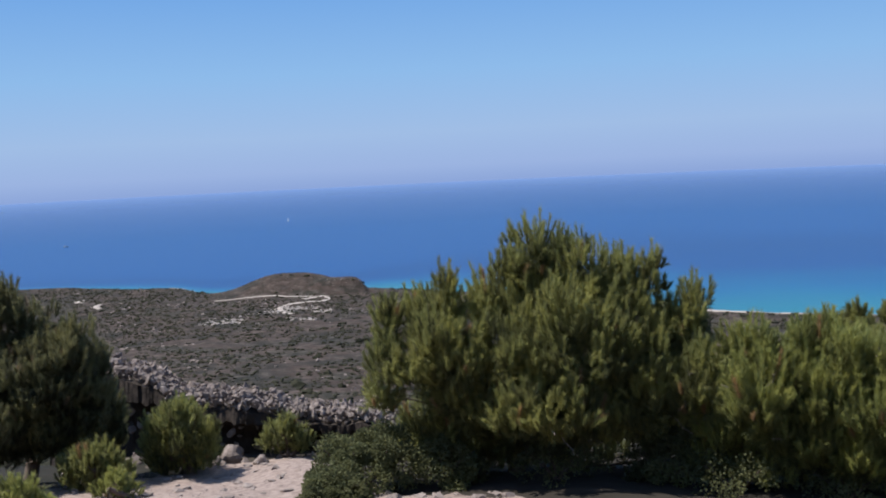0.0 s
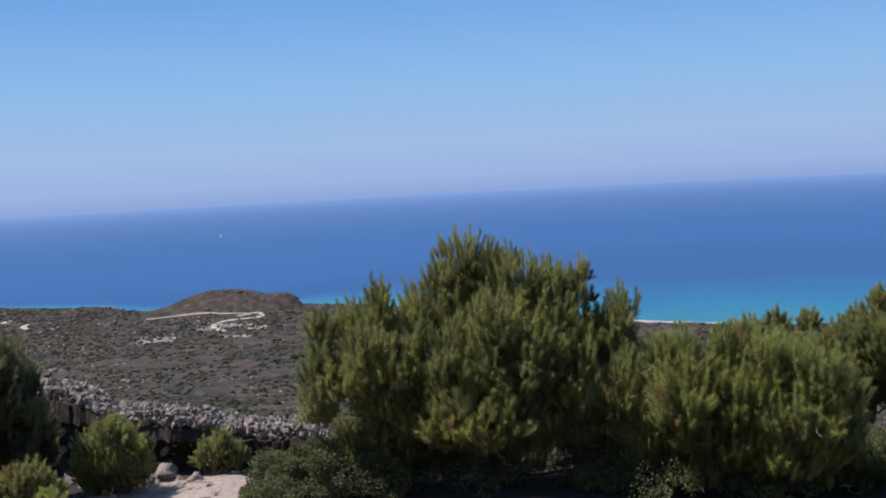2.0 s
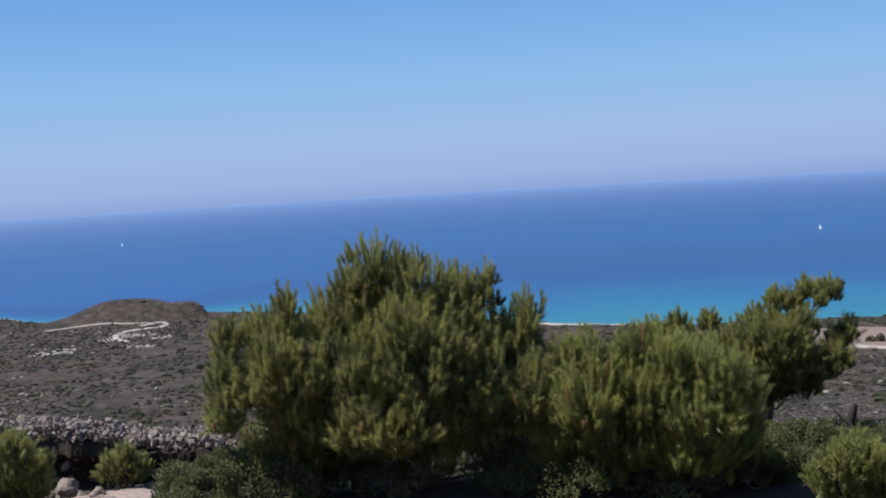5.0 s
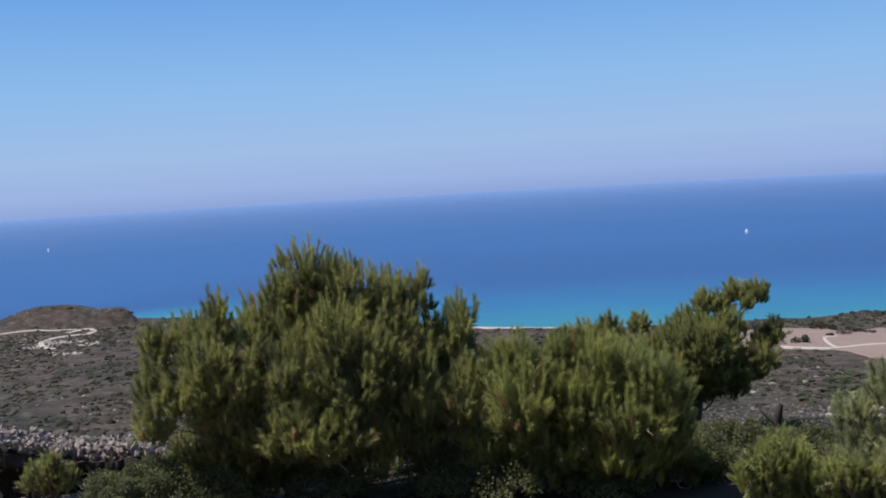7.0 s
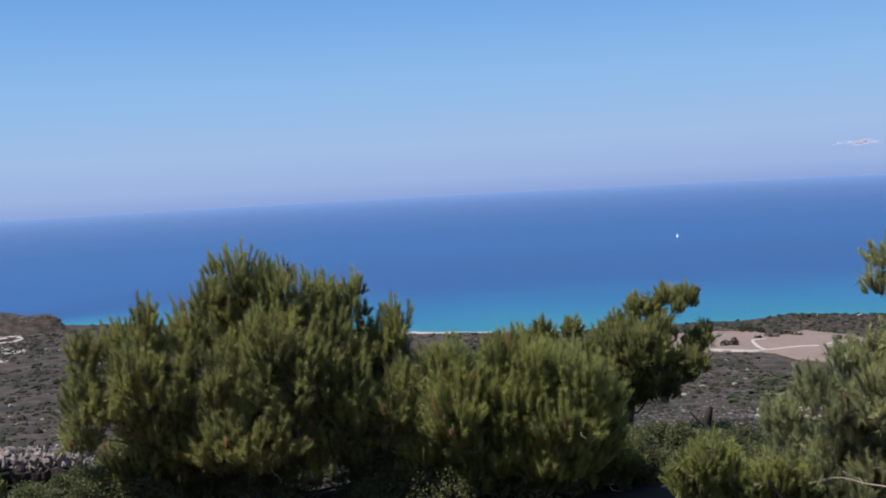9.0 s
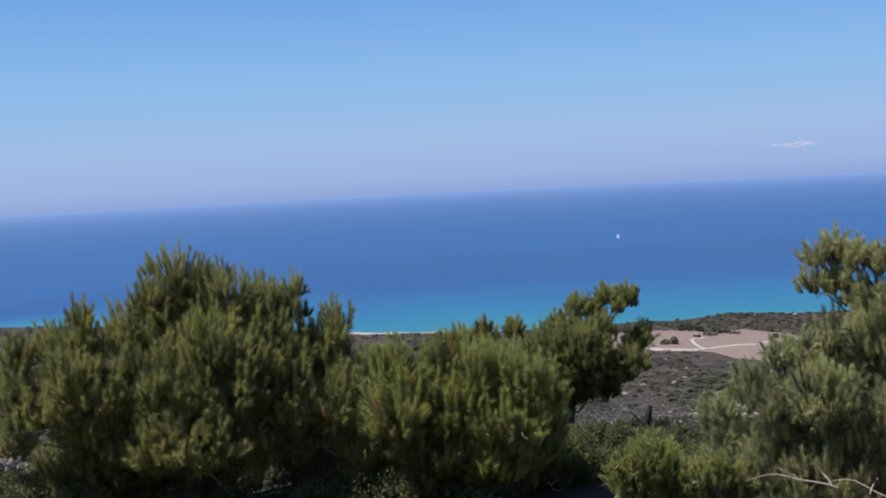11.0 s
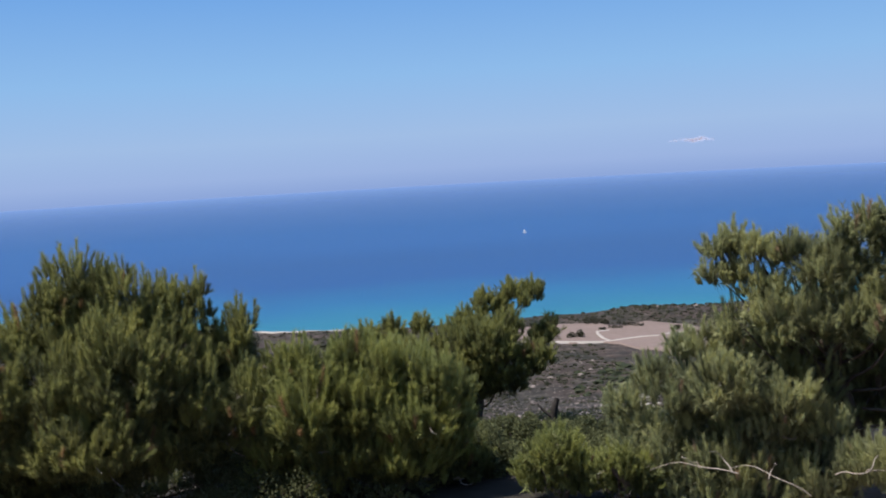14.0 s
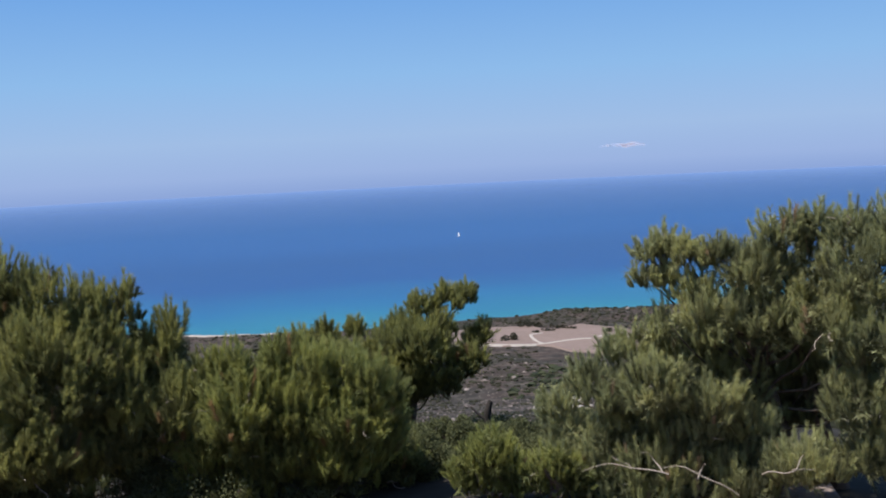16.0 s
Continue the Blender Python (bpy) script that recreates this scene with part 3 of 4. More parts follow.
silvery_pine_crown_low = [
    (0.24, -1.29, 0.44, 0.23), (0.70, -0.76, 0.32, 0.38), (0.79, -1.24, 0.33, 0.28), (1.28, -0.44, 0.44, 0.61), (0.00, -0.56, 0.61, 0.50, 0.75),
    (0.46, -0.56, 0.61, 0.50, 0.75), (0.10, -0.99, 0.61, 0.33, 0.75), (-0.40, -0.24, 0.50, 0.44, 0.75), (-1.93, -1.69, 0.44, 0.28, -0.35), (-1.41, -1.67, 0.50, 0.28, -0.35),
    (-0.81, -1.64, 0.50, 0.28, -0.35), (-0.28, -1.50, 0.39, 0.25, -0.35), (-1.07, -1.37, 0.50, 0.33, -0.35), (-1.63, -1.33, 0.39, 0.33, -0.35), (-0.77, -0.41, 0.41, 0.33, 0.15),
    (-0.46, -0.68, 0.39, 0.33, 0.15), (-0.73, -0.80, 0.39, 0.28, 0.15),
]
silvery = pine("spreading silvery green pine with a low skirt", 45.0, 10.5, silvery_pine_crown_top + silvery_pine_crown_middle + silvery_pine_crown_low, PINE_GREY, back=-0.1, stems=3, bare=22, long_=0.19, whorls=36, needle=0.064)
# a dead bough hangs out under its crown
for k, (x0, z0, x1, z1, bow) in enumerate(((-0.35, -1.68, -1.05, -1.48, 0.10), (-0.95, -1.5, -1.75, -1.52, 0.05), (-1.0, -1.49, -1.2, -1.3, 0.0), (-0.7, -1.55, -0.62, -1.38, 0.02), (-1.3, -1.5, -1.45, -1.36, 0.01), (-0.15, -1.5, 0.3, -1.42, 0.03), (0.1, -1.45, 0.2, -1.3, 0.0))):
    s_ = np.linspace(0, 1, 10)
    g_ = float(height(10.5 * math.sin(radians(45)), 10.5 * math.cos(radians(45))))
    q_ = np.stack([x0 + (x1 - x0) * s_, -0.9 - 0.07 * np.sin(s_ * 5 + k), z0 + 0.2 - g_ + (z1 - z0) * s_ + bow * np.sin(np.pi * s_) + 0.012 * np.sin(s_ * 11)], -1)
    co_, f_ = tube(q_, 0.007 * (1 - 0.65 * s_), 6)
    part("dead_bough", mesh_object("dead_bough", co_, f_, TWIG, True), None, silvery, "bare pale grey bough")
pine("dense dark pine beside the rubble wall", -22.0, 13.3, [
    (-0.09, -0.01, 0.31, 0.50), (0.26, -0.24, 0.28, 0.46), (0.59, -0.42, 0.31, 0.45), (0.79, -0.70, 0.20, 0.41), (0.06, -0.81, 0.56, 0.63),
    (0.61, -1.09, 0.39, 0.46), (0.89, -1.19, 0.27, 0.36), (-0.10, -1.33, 0.49, 0.42), (0.45, -1.47, 0.39, 0.31), (-0.56, -0.22, 0.56, 0.77),
    (-0.56, -1.00, 0.63, 0.63), (0.93, -1.51, 0.21, 0.28), (0.16, -1.23, 0.56, 0.42), (0.32, -0.71, 0.49, 0.56)], PINE_DARK, long_=0.17, back=0.4)


# ---- young pines and bushes on the terrace ----
def young_pine(label, az, r, spread, tall, mat=PINE_YOUNG):
    x0, y0 = r * math.sin(radians(az)), r * math.cos(radians(az))
    g = float(height(x0, y0))
    lobes = [(0, g + tall * 0.72, spread * 0.6, tall * 0.36), (-spread * 0.5, g + tall * 0.45, spread * 0.55, tall * 0.4), (spread * 0.5, g + tall * 0.42, spread * 0.55, tall * 0.38), (0, g + tall * 0.25, spread * 0.9, tall * 0.3)]
    pine(label, az, r, lobes, mat, name="young_pine", category="young pine", group="young pines on the terrace", bare=2, long_=0.13, whorls=60, needle=0.06)


young_pine("rounded young pine at the foot of the rubble wall", -14.5, 12.4, 0.45, 0.95, PINE)
young_pine("small young pine at the foot of the rubble wall", -9.0, 12.6, 0.30, 0.52, PINE)
young_pine("low young pine beside the dark pine", -18.9, 11.7, 0.4, 0.55, PINE)
young_pine("small bright young pine on the gravel", -22.6, 10.7, 0.3, 0.48)
young_pine("tiny bright young pine on the gravel", -17.9, 11.0, 0.22, 0.32)
young_pine("yellowish green young pine before the silvery pine", 29.8, 9.9, 0.42, 0.72)
young_pine("yellowish green young pine under the silvery pine", 33.0, 9.7, 0.4, 0.5)


def bush(label, az, r, spread, tall, mat=MASTIC, leaves=12000, size=0.029):
    """A broadleaved bush: stems and a heap of small leaves in rounded masses."""
    x0, y0 = r * math.sin(radians(az)), r * math.cos(radians(az))
    g = float(height(x0, y0))
    ob = empty("bush", pose(x0, y0, g, 0, 0, -az))
    for k in range(7):
        a = k * 0.9
        s = np.linspace(0, 1, 6)
        q = np.stack([math.cos(a) * spread * 0.7 * s ** 1.3, math.sin(a) * spread * 0.5 * s ** 1.3, tall * 0.75 * s - 0.05], -1)
        co, f = tube(q, 0.014 * (1 - 0.7 * s), 5)
        part("stem", mesh_object("stem", co, f, BARK, True), None, ob)
    n = leaves
    k = np.arange(20)
    lobe = rng.integers(0, 20, n)
    out_ = np.sqrt((k + 0.5) / 20)
    cen = np.stack([spread * 0.85 * np.cos(k * 2.4 + az) * out_, spread * 0.7 * np.sin(k * 2.4 + az) * out_, tall * (0.72 - 0.5 * out_ ** 2 + 0.14 * rng.standard_normal(20))], -1)
    d = unit(rng.standard_normal((n, 3)))
    fat = 0.55 + 0.8 * rng.random(20)
    p = cen[lobe] + d * (fat[lobe] * (0.45 + 0.6 * rng.random(n)))[:, None] * np.array([[spread * 0.27, spread * 0.27, tall * 0.26]])
    p[:, 2] = np.maximum(p[:, 2], 0.02)
    w1 = unit(d + 0.6 * rng.standard_normal((n, 3))) * size
    w2 = unit(np.cross(w1, rng.standard_normal((n, 3)))) * size * 0.35
    co = np.stack([p, p + w1 * 0.5 + w2, p + w1, p + w1 * 0.5 - w2], 1).reshape(-1, 3)
    f = (np.arange(n) * 4)[:, None] + np.array([[0, 1, 2, 3]])
    tint = np.repeat(np.clip(0.4 + 0.06 * (lobe % 5) + 0.15 * rng.standard_normal(n), 0, 0.95), 4)
    part("foliage", mesh_object("foliage", co, f, mat, False, tint), None, ob, "small leathery leaves")
    return tagged(ob, label, "bush", "bushes under the pines")


bush("rounded dark green mastic bush beside the gravel", -5.0, 10.9, 0.62, 0.76, leaves=26000)
bush("low mid-green mastic bush at the gravel's edge", -6.8, 10.3, 0.4, 0.42, leaves=12000)
bush("low dark bush under the pine", -0.5, 10.9, 0.42, 0.52)
bush("low dark bush in the shade of the pines", 11.5, 11.0, 0.5, 0.5)
bush("grey-green bush in the gap between the pines", 24.3, 11.3, 0.42, 0.52)
bush("grey-green bush beside the stump", 26.6, 12.6, 0.45, 0.45)
bush("dark rounded bush at the foot of the low pine", 25.6, 11.6, 0.42, 0.5)
bush("low dark grey-green bush beside the snag", 28.2, 12.4, 0.4, 0.45)
bush("low dark bush behind the young pines", 31.0, 12.2, 0.55, 0.4)
bush("low grey-green bush behind the young pines", 33.8, 12.6, 0.6, 0.5)
bush("sparse dry bush at the edge of the slope", 30.0, 13.6, 0.6, 0.35, leaves=5000)
bush("sparse dry grey bush under the pines", 5.5, 10.9, 0.5, 0.5, leaves=3500)
bush("sparse grey-green bush in the shade of the low pine", 15.0, 10.7, 0.5, 0.45, leaves=3500)
bush("low leafy bush in the shade of the low pine", 20.5, 10.7, 0.5, 0.4, leaves=3500)
bush("flat grey-green cushion bush on the gravel", -14.9, 10.4, 0.3, 0.16, leaves=4000, size=0.025)
bush("flat cushion bush on the gravel", -18.5, 10.6, 0.26, 0.17, leaves=2500, size=0.025)


def stump(az, r, tall):
    """A dark snag, forked at its top."""
    x0, y0 = r * math.sin(radians(az)), r * math.cos(radians(az))
    ob = empty("dead_snag", pose(x0, y0, float(height(x0, y0)), 0, 0, -az))
    s = np.linspace(0, 1, 12)
    co, f = tube(np.stack([0.10 * s + 0.03 * np.sin(s * 6), 0 * s, tall * s - 0.1], -1), 0.055 * (1 - 0.35 * s) * (1 + 0.22 * np.sin(s * 17)), 9)
    part("trunk", mesh_object("trunk", co, f, DARK_WOOD, True), None, ob)
    q = np.stack([0.05 - 0.2 * s, 0.02 * s, tall * 0.55 + 0.16 * s ** 1.5], -1)
    co, f = tube(q, 0.028 * (1 - 0.7 * s), 6)
    part("branch", mesh_object("branch", co, f, DARK_WOOD, True), None, ob)
    return tagged(ob, "short dark snag of a dead tree", "tree stump")


stump(29.3, 12.7, 0.72)


# ---- the rubble wall behind the terrace ----
def rock_mesh(name, seed, rough=0.3):
    bm = bmesh.new()
    rd = random.Random(seed)
    for k in range(13):
        v = Vector((rd.gauss(0, 1), rd.gauss(0, 1), rd.gauss(0, 1))).normalized() * 0.5 * (1 + rd.uniform(-rough, rough))
        bm.verts.new((v.x, v.y, v.z * 0.7))
    bmesh.ops.convex_hull(bm, input=bm.verts)
    bmesh.ops.delete(bm, geom=[v for v in bm.verts if not v.link_faces], context="VERTS")
    bmesh.ops.triangulate(bm, faces=bm.faces)
    me = bpy.data.meshes.new(name)
    bm.to_mesh(me)
    bm.free()
    me.materials.append(ROCK)
    return me


ROCKS = [rock_mesh("stone", k) for k in range(9)]
WALL_A, WALL_B = (-21.0, 15.6), (-3.2, 13.0)


def wall_line(u):
    a = np.array([WALL_A[1] * math.sin(radians(WALL_A[0])), WALL_A[1] * math.cos(radians(WALL_A[0]))])
    b = np.array([WALL_B[1] * math.sin(radians(WALL_B[0])), WALL_B[1] * math.cos(radians(WALL_B[0]))])
    p = a + (b - a) * np.asarray(u)[..., None]
    return p[..., 0] , p[..., 1] + 0.25 * np.sin(np.asarray(u) * 9)


def wall_top(u):
    return np.interp(u, [0, 0.2, 0.5, 0.8, 1.0], [-0.75, -1.05, -1.28, -1.52, -1.62]) + 0.12 * fbm(np.asarray(u) * 14, np.asarray(u) * 0, 3, 77)


def build_wall():
    wall = empty("wall_rubble", Matrix.Identity(4))
    u = np.linspace(0, 1, 320)
    x, y = wall_line(u)
    top = wall_top(u)
    foot = height(x, y - 0.25) - 0.2
    rows = []
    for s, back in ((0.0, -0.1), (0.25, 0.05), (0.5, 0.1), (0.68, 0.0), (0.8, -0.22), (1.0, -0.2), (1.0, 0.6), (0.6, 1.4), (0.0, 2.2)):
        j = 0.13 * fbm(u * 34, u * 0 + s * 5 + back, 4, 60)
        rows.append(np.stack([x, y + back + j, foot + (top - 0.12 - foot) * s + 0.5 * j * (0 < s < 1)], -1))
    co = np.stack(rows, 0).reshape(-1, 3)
    part("bank", mesh_object("bank", co, grid_faces(len(rows), len(u)), SHADED_ROCK, False), None, wall, "undercut rock bank, coloured dark as if in shade")
    rd = random.Random(5)
    small = []
    for k in range(3000):
        uu = rd.random()
        px, py = wall_line(np.array(uu))
        t = float(wall_top(np.array(uu)))
        g = float(height(px, py - 0.3))
        kind = rd.random()
        if kind < 0.91:
            dy, z, size = rd.uniform(-0.2, 0.5), t + rd.uniform(-0.09, 0.04), 0.028 + 0.09 * rd.random() ** 2.6
        elif kind < 0.965:
            dy, z, size = rd.uniform(-0.15, 0.1), rd.uniform(g, t), rd.uniform(0.04, 0.13)
        else:
            dy, z, size = rd.uniform(-0.9, -0.35), g + 0.02 + rd.uniform(0, 0.05), rd.uniform(0.05, 0.2)
        m = pose(float(px), float(py) + dy, z, rd.uniform(0, 360), rd.uniform(0, 360), rd.uniform(0, 360)) @ Matrix.Diagonal((size * rd.uniform(0.8, 1.5), size, size * rd.uniform(0.6, 1), 1))
        if k < 300:
            ob = new("stone", ROCKS[k % 9])
            ob.matrix_world = m
            ob.parent = wall
        else:
            small.append((m, ROCKS[k % 9]))
    joined_rocks("loose_stones", small, wall)
    tagged(wall, "tumbled dry rubble wall of pale limestone over a bank coloured in shade", "rubble wall", kind="structure")


def joined_rocks(name, items, parent=None):
    cos, fs, off = [], [], 0
    for m, me in items:
        c = np.array([m @ v.co for v in me.vertices])
        f = np.array([p.vertices[:] for p in me.polygons])
        cos.append(c), fs.append(f + off)
        off += len(c)
    ob = mesh_object(name, np.concatenate(cos), np.concatenate(fs), ROCK, False)
    ob.parent = parent
    return tagged(ob, "scattered pale limestone rubble", "" if parent else "rubble", kind="stuff")


build_wall()


def boulder(label, az, r, size):
    """A weathered limestone boulder, broken in facets."""
    bm = bmesh.new()
    bmesh.ops.create_icosphere(bm, subdivisions=3, radius=0.5)
    for v in bm.verts:
        v.co *= 1 + 0.35 * noise.noise(v.co * 3.0 + Vector((az, r, 0))) + 0.12 * noise.noise(v.co * 9.0)
        v.co.z *= 1.1
    me = bpy.data.meshes.new("boulder")
    bm.to_mesh(me)
    bm.free()
    me.materials.append(ROCK)
    ob = new("boulder", me)
    x, y = r * math.sin(radians(az)), r * math.cos(radians(az))
    ob.matrix_world = pose(x, y, float(height(x, y)) + size * 0.38, 0, 0, az * 20) @ Matrix.Diagonal((size, size, size, 1))
    return tagged(ob, label, "boulder")


boulder("pale weathered boulder at the foot of the dark bank", -11.9, 13.2, 0.27)
boulder("small pale boulder at the edge of the gravel", -10.4, 12.7, 0.18)
boulder("small pale boulder on the gravel beside the pine", -3.4, 9.9, 0.16)
rd = random.Random(11)
items = []
for k in range(1600):
    az, r = rd.uniform(-25, 50), rd.uniform(8.6, 12.8)
    if az > -6:
        r = rd.uniform(8.3, 9.3 if az > 3 else 10.2)
    x, y = r * math.sin(radians(az)), r * math.cos(radians(az))
    sz = 0.02 + 0.1 * rd.random() ** 4
    items.append((pose(x, y, float(height(x, y)) + 0.07 + sz * 0.1, 0, 0, rd.uniform(0, 360)) @ Matrix.Diagonal((sz * 1.3, sz, sz * 0.8, 1)), ROCKS[k % 9]))
joined_rocks("pebbles", items)


# ---- scrub and rocks over the hillside and the plain ----
def scrub(name, label, n, r0, r1, s0, s1, mat, az0=-30, az1=56, seed=1, dense=0.05, patch=60.0, lift=0.0):
    """Low shrubs as jagged domes, thicker in some patches than in others, none on the field."""
    g = np.random.default_rng(seed)
    az = g.uniform(az0, az1, n * 3)
    r = np.sqrt(g.uniform(r0 ** 2, r1 ** 2, n * 3))
    x, y = r * np.sin(np.radians(az)), r * np.cos(np.radians(az))
    ok = (fbm(x / patch, y / patch, 3, seed + 90) > -dense + 0.25 * (g.random(n * 3) - 0.5)) & (r < coast(az) - 25)
    ok &= ~((az > 26.5) & (az < 37.5) & (r > np.interp(az, [32.5, 33.5, 35.5], [605, 580, 565])) & (r < np.interp(az, [29.5, 31.4, 32.4, 34, 36, 37.2], [697, 690, 676, 690, 672, 650])))
    x, y = x[ok][:n], y[ok][:n]
    n = len(x)
    size = s0 + (s1 - s0) * g.random(n) ** 2.5
    rr, aa = polar(x, y)
    size = np.where((rr > 925) & (aa > -12.5) & (aa < -3) & (s1 < 4), size * 0.45, size)
    rings, seg = 2, 5
    th = np.linspace(0, 2 * np.pi, seg, endpoint=False)
    prof = np.array([(1.0, -0.1), (0.8, 0.6)])
    base = np.stack([np.outer(prof[:, 0], np.cos(th)), np.outer(prof[:, 0], np.sin(th)), np.outer(prof[:, 1], np.ones(seg))], -1).reshape(-1, 3)
    base = np.concatenate([base, [[0, 0, 1.0]]])
    f = []
    for i in range(rings - 1):
        for j in range(seg):
            a, b = i * seg + j, i * seg + (j + 1) % seg
            f += [(a, b, b + seg), (a, b + seg, a + seg)]
    f += [((rings - 1) * seg + j, (rings - 1) * seg + (j + 1) % seg, rings * seg) for j in range(seg)]
    f = np.array(f)
    m = len(base)
    jit = 1 + 0.38 * (g.random((n, m, 1)) - 0.5) * 2
    co = base[None] * jit * size[:, None, None] * np.stack([0.5 + 0.3 * g.random(n), 0.5 + 0.3 * g.random(n), 0.28 + 0.22 * g.random(n)], -1)[:, None, :]
    co += np.stack([x, y, height(x, y) + lift], -1)[:, None, :]
    fc = (f[None] + (np.arange(n) * m)[:, None, None]).reshape(-1, 3)
    tint = np.repeat(g.random(n) * 0.95, m) if mat is not ROCK else None
    ob = mesh_object(name, co.reshape(-1, 3), fc, mat, False, tint)
    return tagged(ob, label, "scrub" if mat in (SCRUB, GULLY) else "rocks", kind="stuff")


scrub("shrubs_near", "dry grey-green scrub just below the terrace", 2500, 15.5, 70, 0.25, 0.9, SCRUB, seed=8, dense=0.3, patch=8)
scrub("shrubs_slope", "dark grey-green low scrub on the slope", 12000, 60, 460, 0.4, 1.9, SCRUB, -30, 22, seed=1, dense=0.3, patch=30)
scrub("shrubs_dry_slope", "sparse dry scrub on the stony slope", 4500, 60, 460, 0.3, 1.5, SCRUB, 22, 56, seed=21, dense=0.1, patch=30)
scrub("stones_dry_slope", "small pale stones strewn over the dry slope", 4500, 60, 480, 0.12, 0.7, ROCK, 22, 56, seed=22, dense=0.2, patch=35)
scrub("shrubs_plain", "dark grey-green scrub dotted over the plain", 42000, 440, 1150, 0.4, 2.6, SCRUB, seed=2, dense=0.3, patch=45)
scrub("trees_plain", "scattered dark bushes over the plain", 520, 440, 1000, 2.2, 5.0, SCRUB, seed=3, dense=-0.05, patch=70)
scrub("rocks_plain", "pale bare rocks among the scrub", 2200, 420, 1120, 0.5, 2.8, ROCK, seed=4, dense=-0.16, patch=45)
scrub("rocks_clearing", "pale bare limestone in clearings beside the dirt road", 420, 770, 850, 0.7, 2.6, TRACK, -13.5, -6.2, seed=12, dense=-0.08, patch=22)
scrub("rocks_headland", "pale broken rocks of the headland's cliff", 130, 928, 965, 0.6, 2.2, ROCK, -6.4, -4.45, seed=14, dense=0.5, patch=20)
scrub("crags_headland", "dark broken crags of the headland's cliff", 45, 928, 955, 0.8, 2.4, SHADED_ROCK, -6.0, -4.5, seed=24, dense=0.5, patch=20)
scrub("bushes_gully", "dense dark green bushes along a gully", 170, 430, 530, 1.8, 5.0, GULLY, 29.8, 36.5, seed=16, dense=0.15, patch=30)
scrub("rocks_gully", "pale broken limestone below the gully", 240, 300, 430, 0.7, 2.4, TRACK, 31.5, 37.5, seed=17, dense=-0.05, patch=25)
scrub("rocks_slope", "pale bare rocks on the slope", 1100, 60, 440, 0.3, 1.4, ROCK, seed=6, dense=-0.1, patch=20)
scrub("bushes_knoll", "dark round bushes on the knoll above the field", 130, 690, 775, 1.0, 3.0, SCRUB, 30.5, 39.0, seed=15, dense=0.2, patch=40)


def far_bush(az, r, size):
    """A single wide dark bush, a heap of leafy lumps."""
    x, y = r * math.sin(radians(az)), r * math.cos(radians(az))
    ob = empty("wild_bush", pose(x, y, float(height(x, y)) + 0.6, 0, 0, -az))
    n = 900
    lobe = rng.integers(0, 6, n)
    jig = size * 0.3 * rng.standard_normal((6, 3)) * np.array([[1, 0.6, 0.25]])
    cen = jig + np.stack([size * (0.5 * np.cos(np.arange(6) * 2.1 + az) + 0.12 * np.sin(np.arange(6) * 5 + r)), size * 0.3 * np.sin(np.arange(6) * 2.1), size * (0.22 + 0.06 * np.sin(np.arange(6) * 1.7))], -1)
    d = unit(rng.standard_normal((n, 3)))
    p = cen[lobe] + d * size * np.array([[0.26, 0.24, 0.22]]) * (0.8 + 0.3 * rng.random((n, 1)))
    w1 = unit(d + 0.7 * rng.standard_normal((n, 3))) * size * 0.11
    w2 = unit(np.cross(w1, rng.standard_normal((n, 3)))) * size * 0.05
    co = np.stack([p, p + w1 * 0.5 + w2, p + w1, p + w1 * 0.5 - w2], 1).reshape(-1, 3)
    f = (np.arange(n) * 4)[:, None] + np.array([[0, 1, 2, 3]])
    part("foliage", mesh_object("foliage", co, f, SCRUB, False, np.repeat(0.3 + rng.random(n) * 0.6, 4)), None, ob)
    return tagged(ob, "dark round wild bush on the bare field", "bush", "bushes on the field")


for az, r, size in ((30.32, 630, 6.0), (31.7, 656, 3.0), (32.3, 662, 3.6), (32.9, 672, 4.5), (33.6, 668, 3.0), (35.6, 650, 4.5), (31.5, 688, 7.0)):
    far_bush(az, r, size)


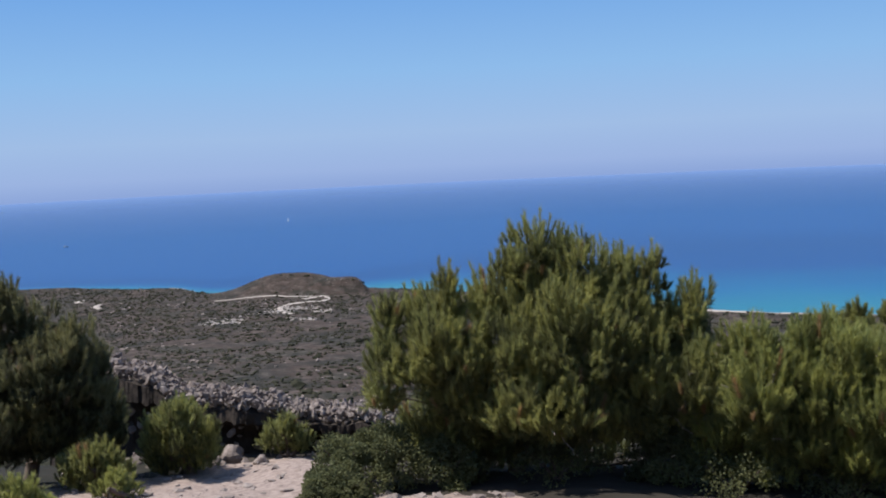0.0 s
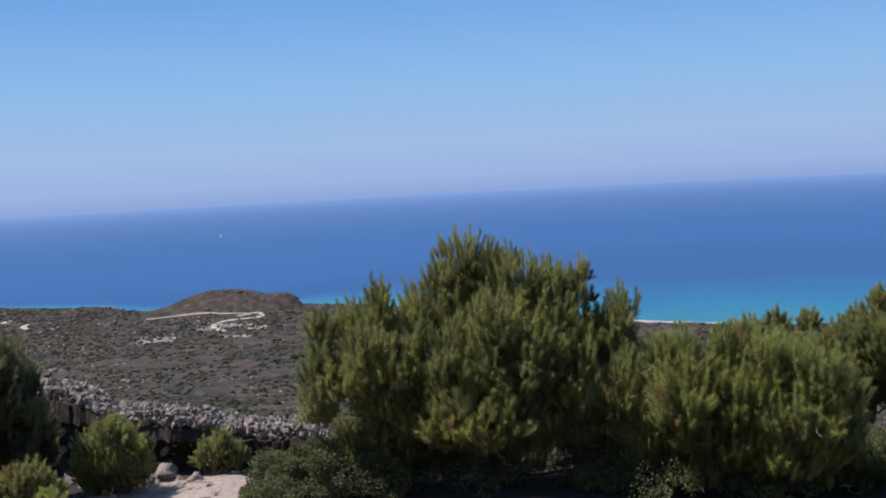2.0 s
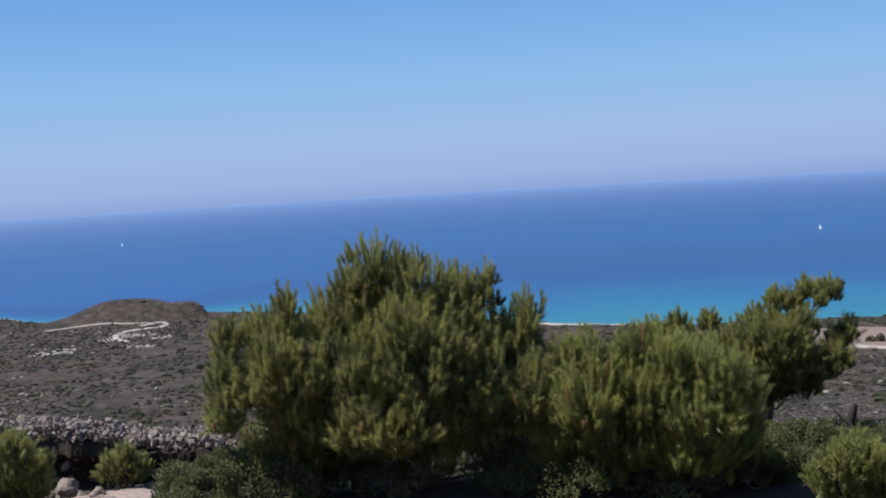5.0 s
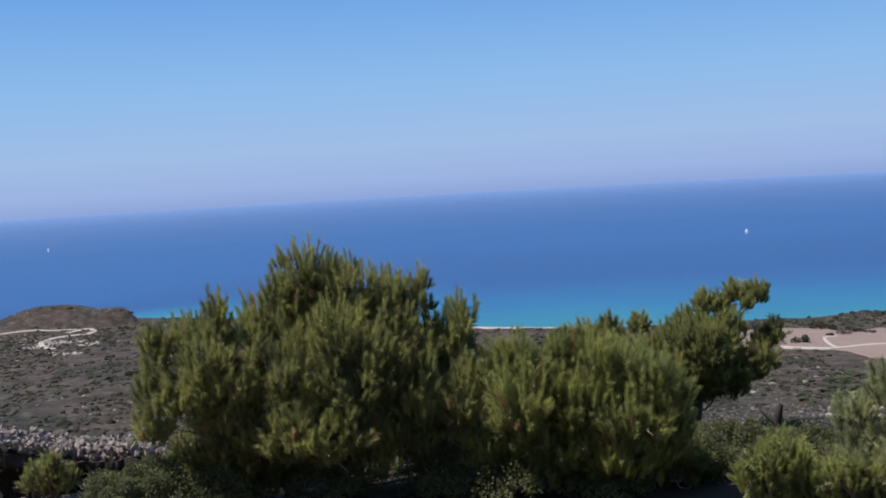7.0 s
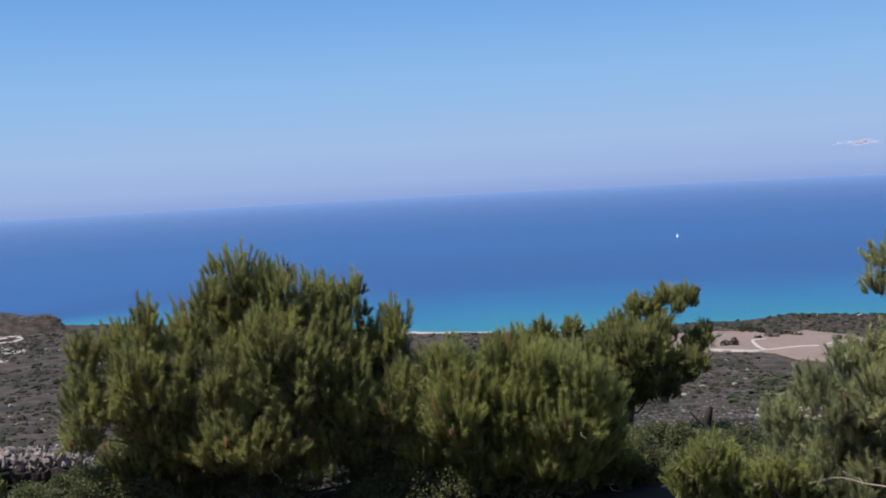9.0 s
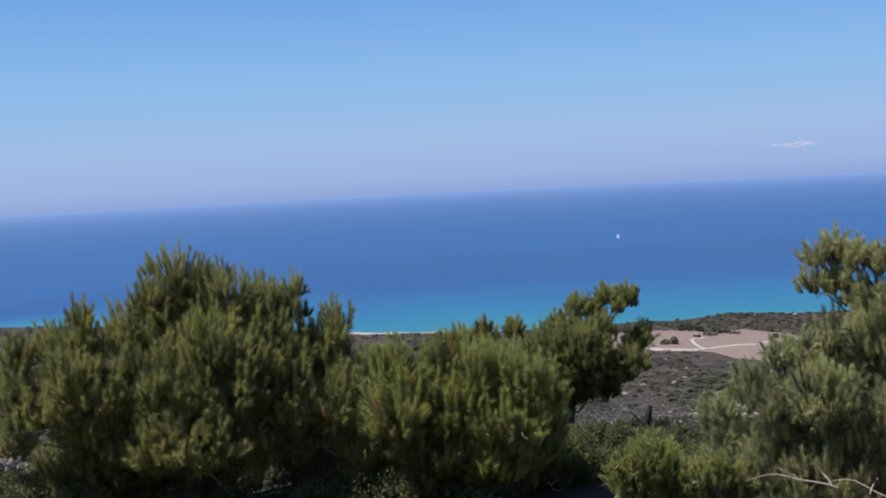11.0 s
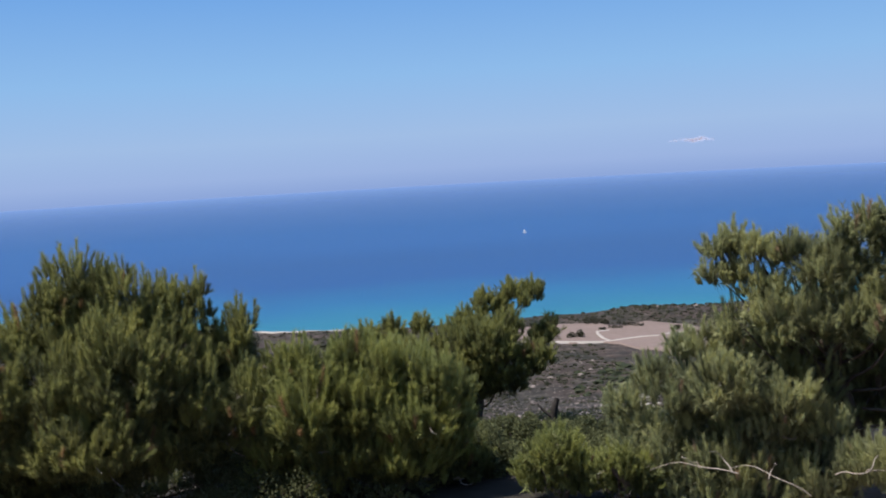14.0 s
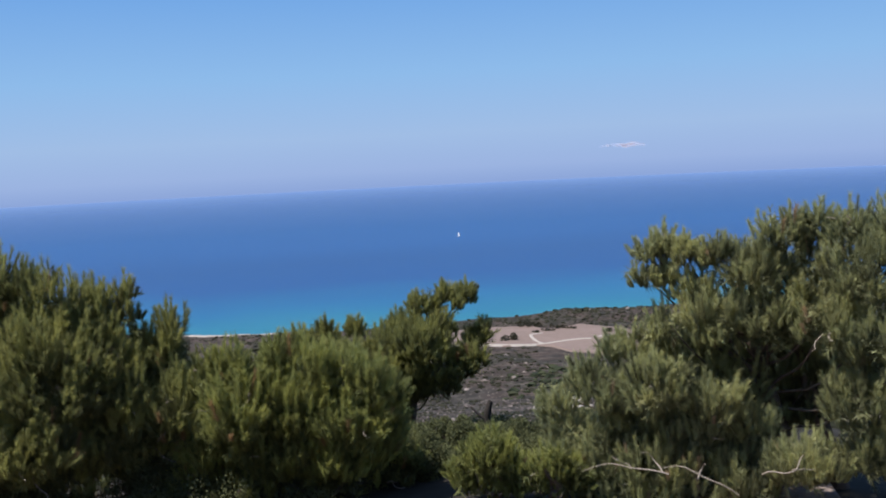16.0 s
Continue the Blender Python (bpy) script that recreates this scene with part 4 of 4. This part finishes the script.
# ---- boats ----
def sailboat(label, az, r, tall):
    x, y = r * math.sin(radians(az)), r * math.cos(radians(az))
    ob = empty("sailboat", pose(x, y, SEA, 0, 0, 126))
    white, nt, p = material("white_gelcoat")
    p.inputs["Base Color"].default_value, p.inputs["Roughness"].default_value = (0.8, 0.8, 0.78, 1), 0.35
    L = tall * 0.75
    s = np.linspace(0, 1, 9)
    half = 0.16 * L * np.sin(np.pi * (0.12 + 0.88 * s)) ** 0.8
    rows = [np.stack([(s - 0.5) * L, half * w, np.full_like(s, z)], -1) for w, z in ((-0.3, -0.3), (-0.85, 0.3), (-1.0, 1.1), (-0.6, 1.3), (0.6, 1.3), (1.0, 1.1), (0.85, 0.3), (0.3, -0.3))]
    part("hull", mesh_object("hull", np.stack(rows).reshape(-1, 3), grid_faces(8, 9), white, True), None, ob)
    co, f = tube([(0.1 * L, 0, 1.2), (0.1 * L, 0, tall * 0.6), (0.1 * L, 0, tall)], [0.12, 0.1, 0.06], 8)
    part("mast", mesh_object("mast", co, f, white, True), None, ob)
    for nm, x0, x1 in (("mainsail", 0.08 * L, -0.42 * L), ("jib", 0.12 * L, 0.5 * L)):
        a = np.linspace(0, 1, 8)
        rows = [np.stack([x0 + (x1 - x0) * (1 - a) * b, 0.5 * np.sin(np.pi * b) * (1 - a) + 0 * a, 1.9 + (tall - 2.3) * a], -1) for b in np.linspace(0, 1, 6)]
        sail = part(nm, mesh_object(nm, np.stack(rows).reshape(-1, 3), grid_faces(6, 8), white, True), None, ob, "white sail cloth")
        sail.modifiers.new("cloth", "SOLIDIFY").thickness = 0.03
    return tagged(ob, label, "sailboat", "boats at sea")


sailboat("white sailboat under sail on the open sea", 27.76, 1660, 6.0)
sailboat("distant white sailboat on the blue sea", -8.24, 2275, 8.0)


def motorboat(label, az, r, long_):
    """A small open cruiser, bow on: hull, cabin and windscreen."""
    ob = empty("motorboat", pose(r * math.sin(radians(az)), r * math.cos(radians(az)), SEA, 0, 0, 20))
    white, nt, p = material("white_boat_paint")
    p.inputs["Base Color"].default_value, p.inputs["Roughness"].default_value = (0.8, 0.8, 0.78, 1), 0.4
    dark, nt, p = material("tinted_glass")
    p.inputs["Base Color"].default_value, p.inputs["Roughness"].default_value = (0.03, 0.04, 0.05, 1), 0.1
    s = np.linspace(0, 1, 9)
    half = 0.15 * long_ * np.sin(np.pi * (0.25 + 0.75 * s)) ** 0.7
    rows = [np.stack([(s - 0.5) * long_, half * w, z + 0.35 * s ** 2], -1) for w, z in ((-0.3, -0.3), (-0.9, 0.4), (-1.0, 1.2), (-0.6, 1.3), (0.6, 1.3), (1.0, 1.2), (0.9, 0.4), (0.3, -0.3))]
    part("hull", mesh_object("hull", np.stack(rows).reshape(-1, 3), grid_faces(8, 9), white, True), None, ob)
    for nm, mat, x0, x1, z0, z1, wide in (("cabin", white, -0.15, 0.2, 1.2, 2.4, 0.2), ("windscreen", dark, 0.16, 0.26, 1.45, 2.2, 0.17)):
        bm = bmesh.new()
        bmesh.ops.create_cube(bm, size=1.0)
        for v in bm.verts:
            slope_ = 0.06 if v.co.z > 0 else 0.0
            v.co = Vector(((x0 if v.co.x < 0 else x1 - slope_) * long_, v.co.y * wide * long_, z1 if v.co.z > 0 else z0))
        bmesh.ops.bevel(bm, geom=bm.edges, offset=0.08, segments=2, affect="EDGES")
        part(nm, bm, mat, ob)
    return tagged(ob, label, "motorboat", "boats at sea")


motorboat("faint distant white motorboat on the blue sea", -19.45, 1871, 9.0)


# ---- a small far cloud ----
def build_cloud():
    m, nt, p = material("cloud_vapour")
    p.inputs["Base Color"].default_value, p.inputs["Roughness"].default_value = (0.8, 0.7, 0.76, 1), 1.0
    p.inputs["Specular IOR Level"].default_value = 0.0
    p.inputs["Alpha"].default_value = 0.085
    cos, fs, off = [], [], 0
    g = np.random.default_rng(3)
    th, ph = np.linspace(0, np.pi, 9), np.linspace(0, 2 * np.pi, 14, endpoint=False)
    t2, p2 = np.meshgrid(th, ph, indexing="ij")
    ball = np.stack([np.sin(t2) * np.cos(p2), np.sin(t2) * np.sin(p2), np.cos(t2)], -1).reshape(-1, 3)
    for k in range(26):
        u = g.uniform(-1, 1)
        bulk = (1 - abs(u - 0.25) * 0.7)
        c = ball * (1 + 0.25 * g.standard_normal((len(ball), 1))) * np.array([15, 10, 7.0]) * bulk * g.uniform(0.6, 1.3) + np.array([u * 105, g.uniform(-10, 10), g.uniform(-3, 8) * bulk])
        cos.append(c), fs.append(grid_faces(9, 14, True) + off)
        off += len(c)
    ob = mesh_object("cloud", np.concatenate(cos), np.concatenate(fs), m, True)
    ob.matrix_world = pose(4700 * math.sin(radians(36.6)), 4700 * math.cos(radians(36.6)), 22.0, 0, 0, -36.6)
    ob.visible_shadow = False
    return tagged(ob, "small thin pinkish cloud above the sea horizon", "cloud")


build_cloud()
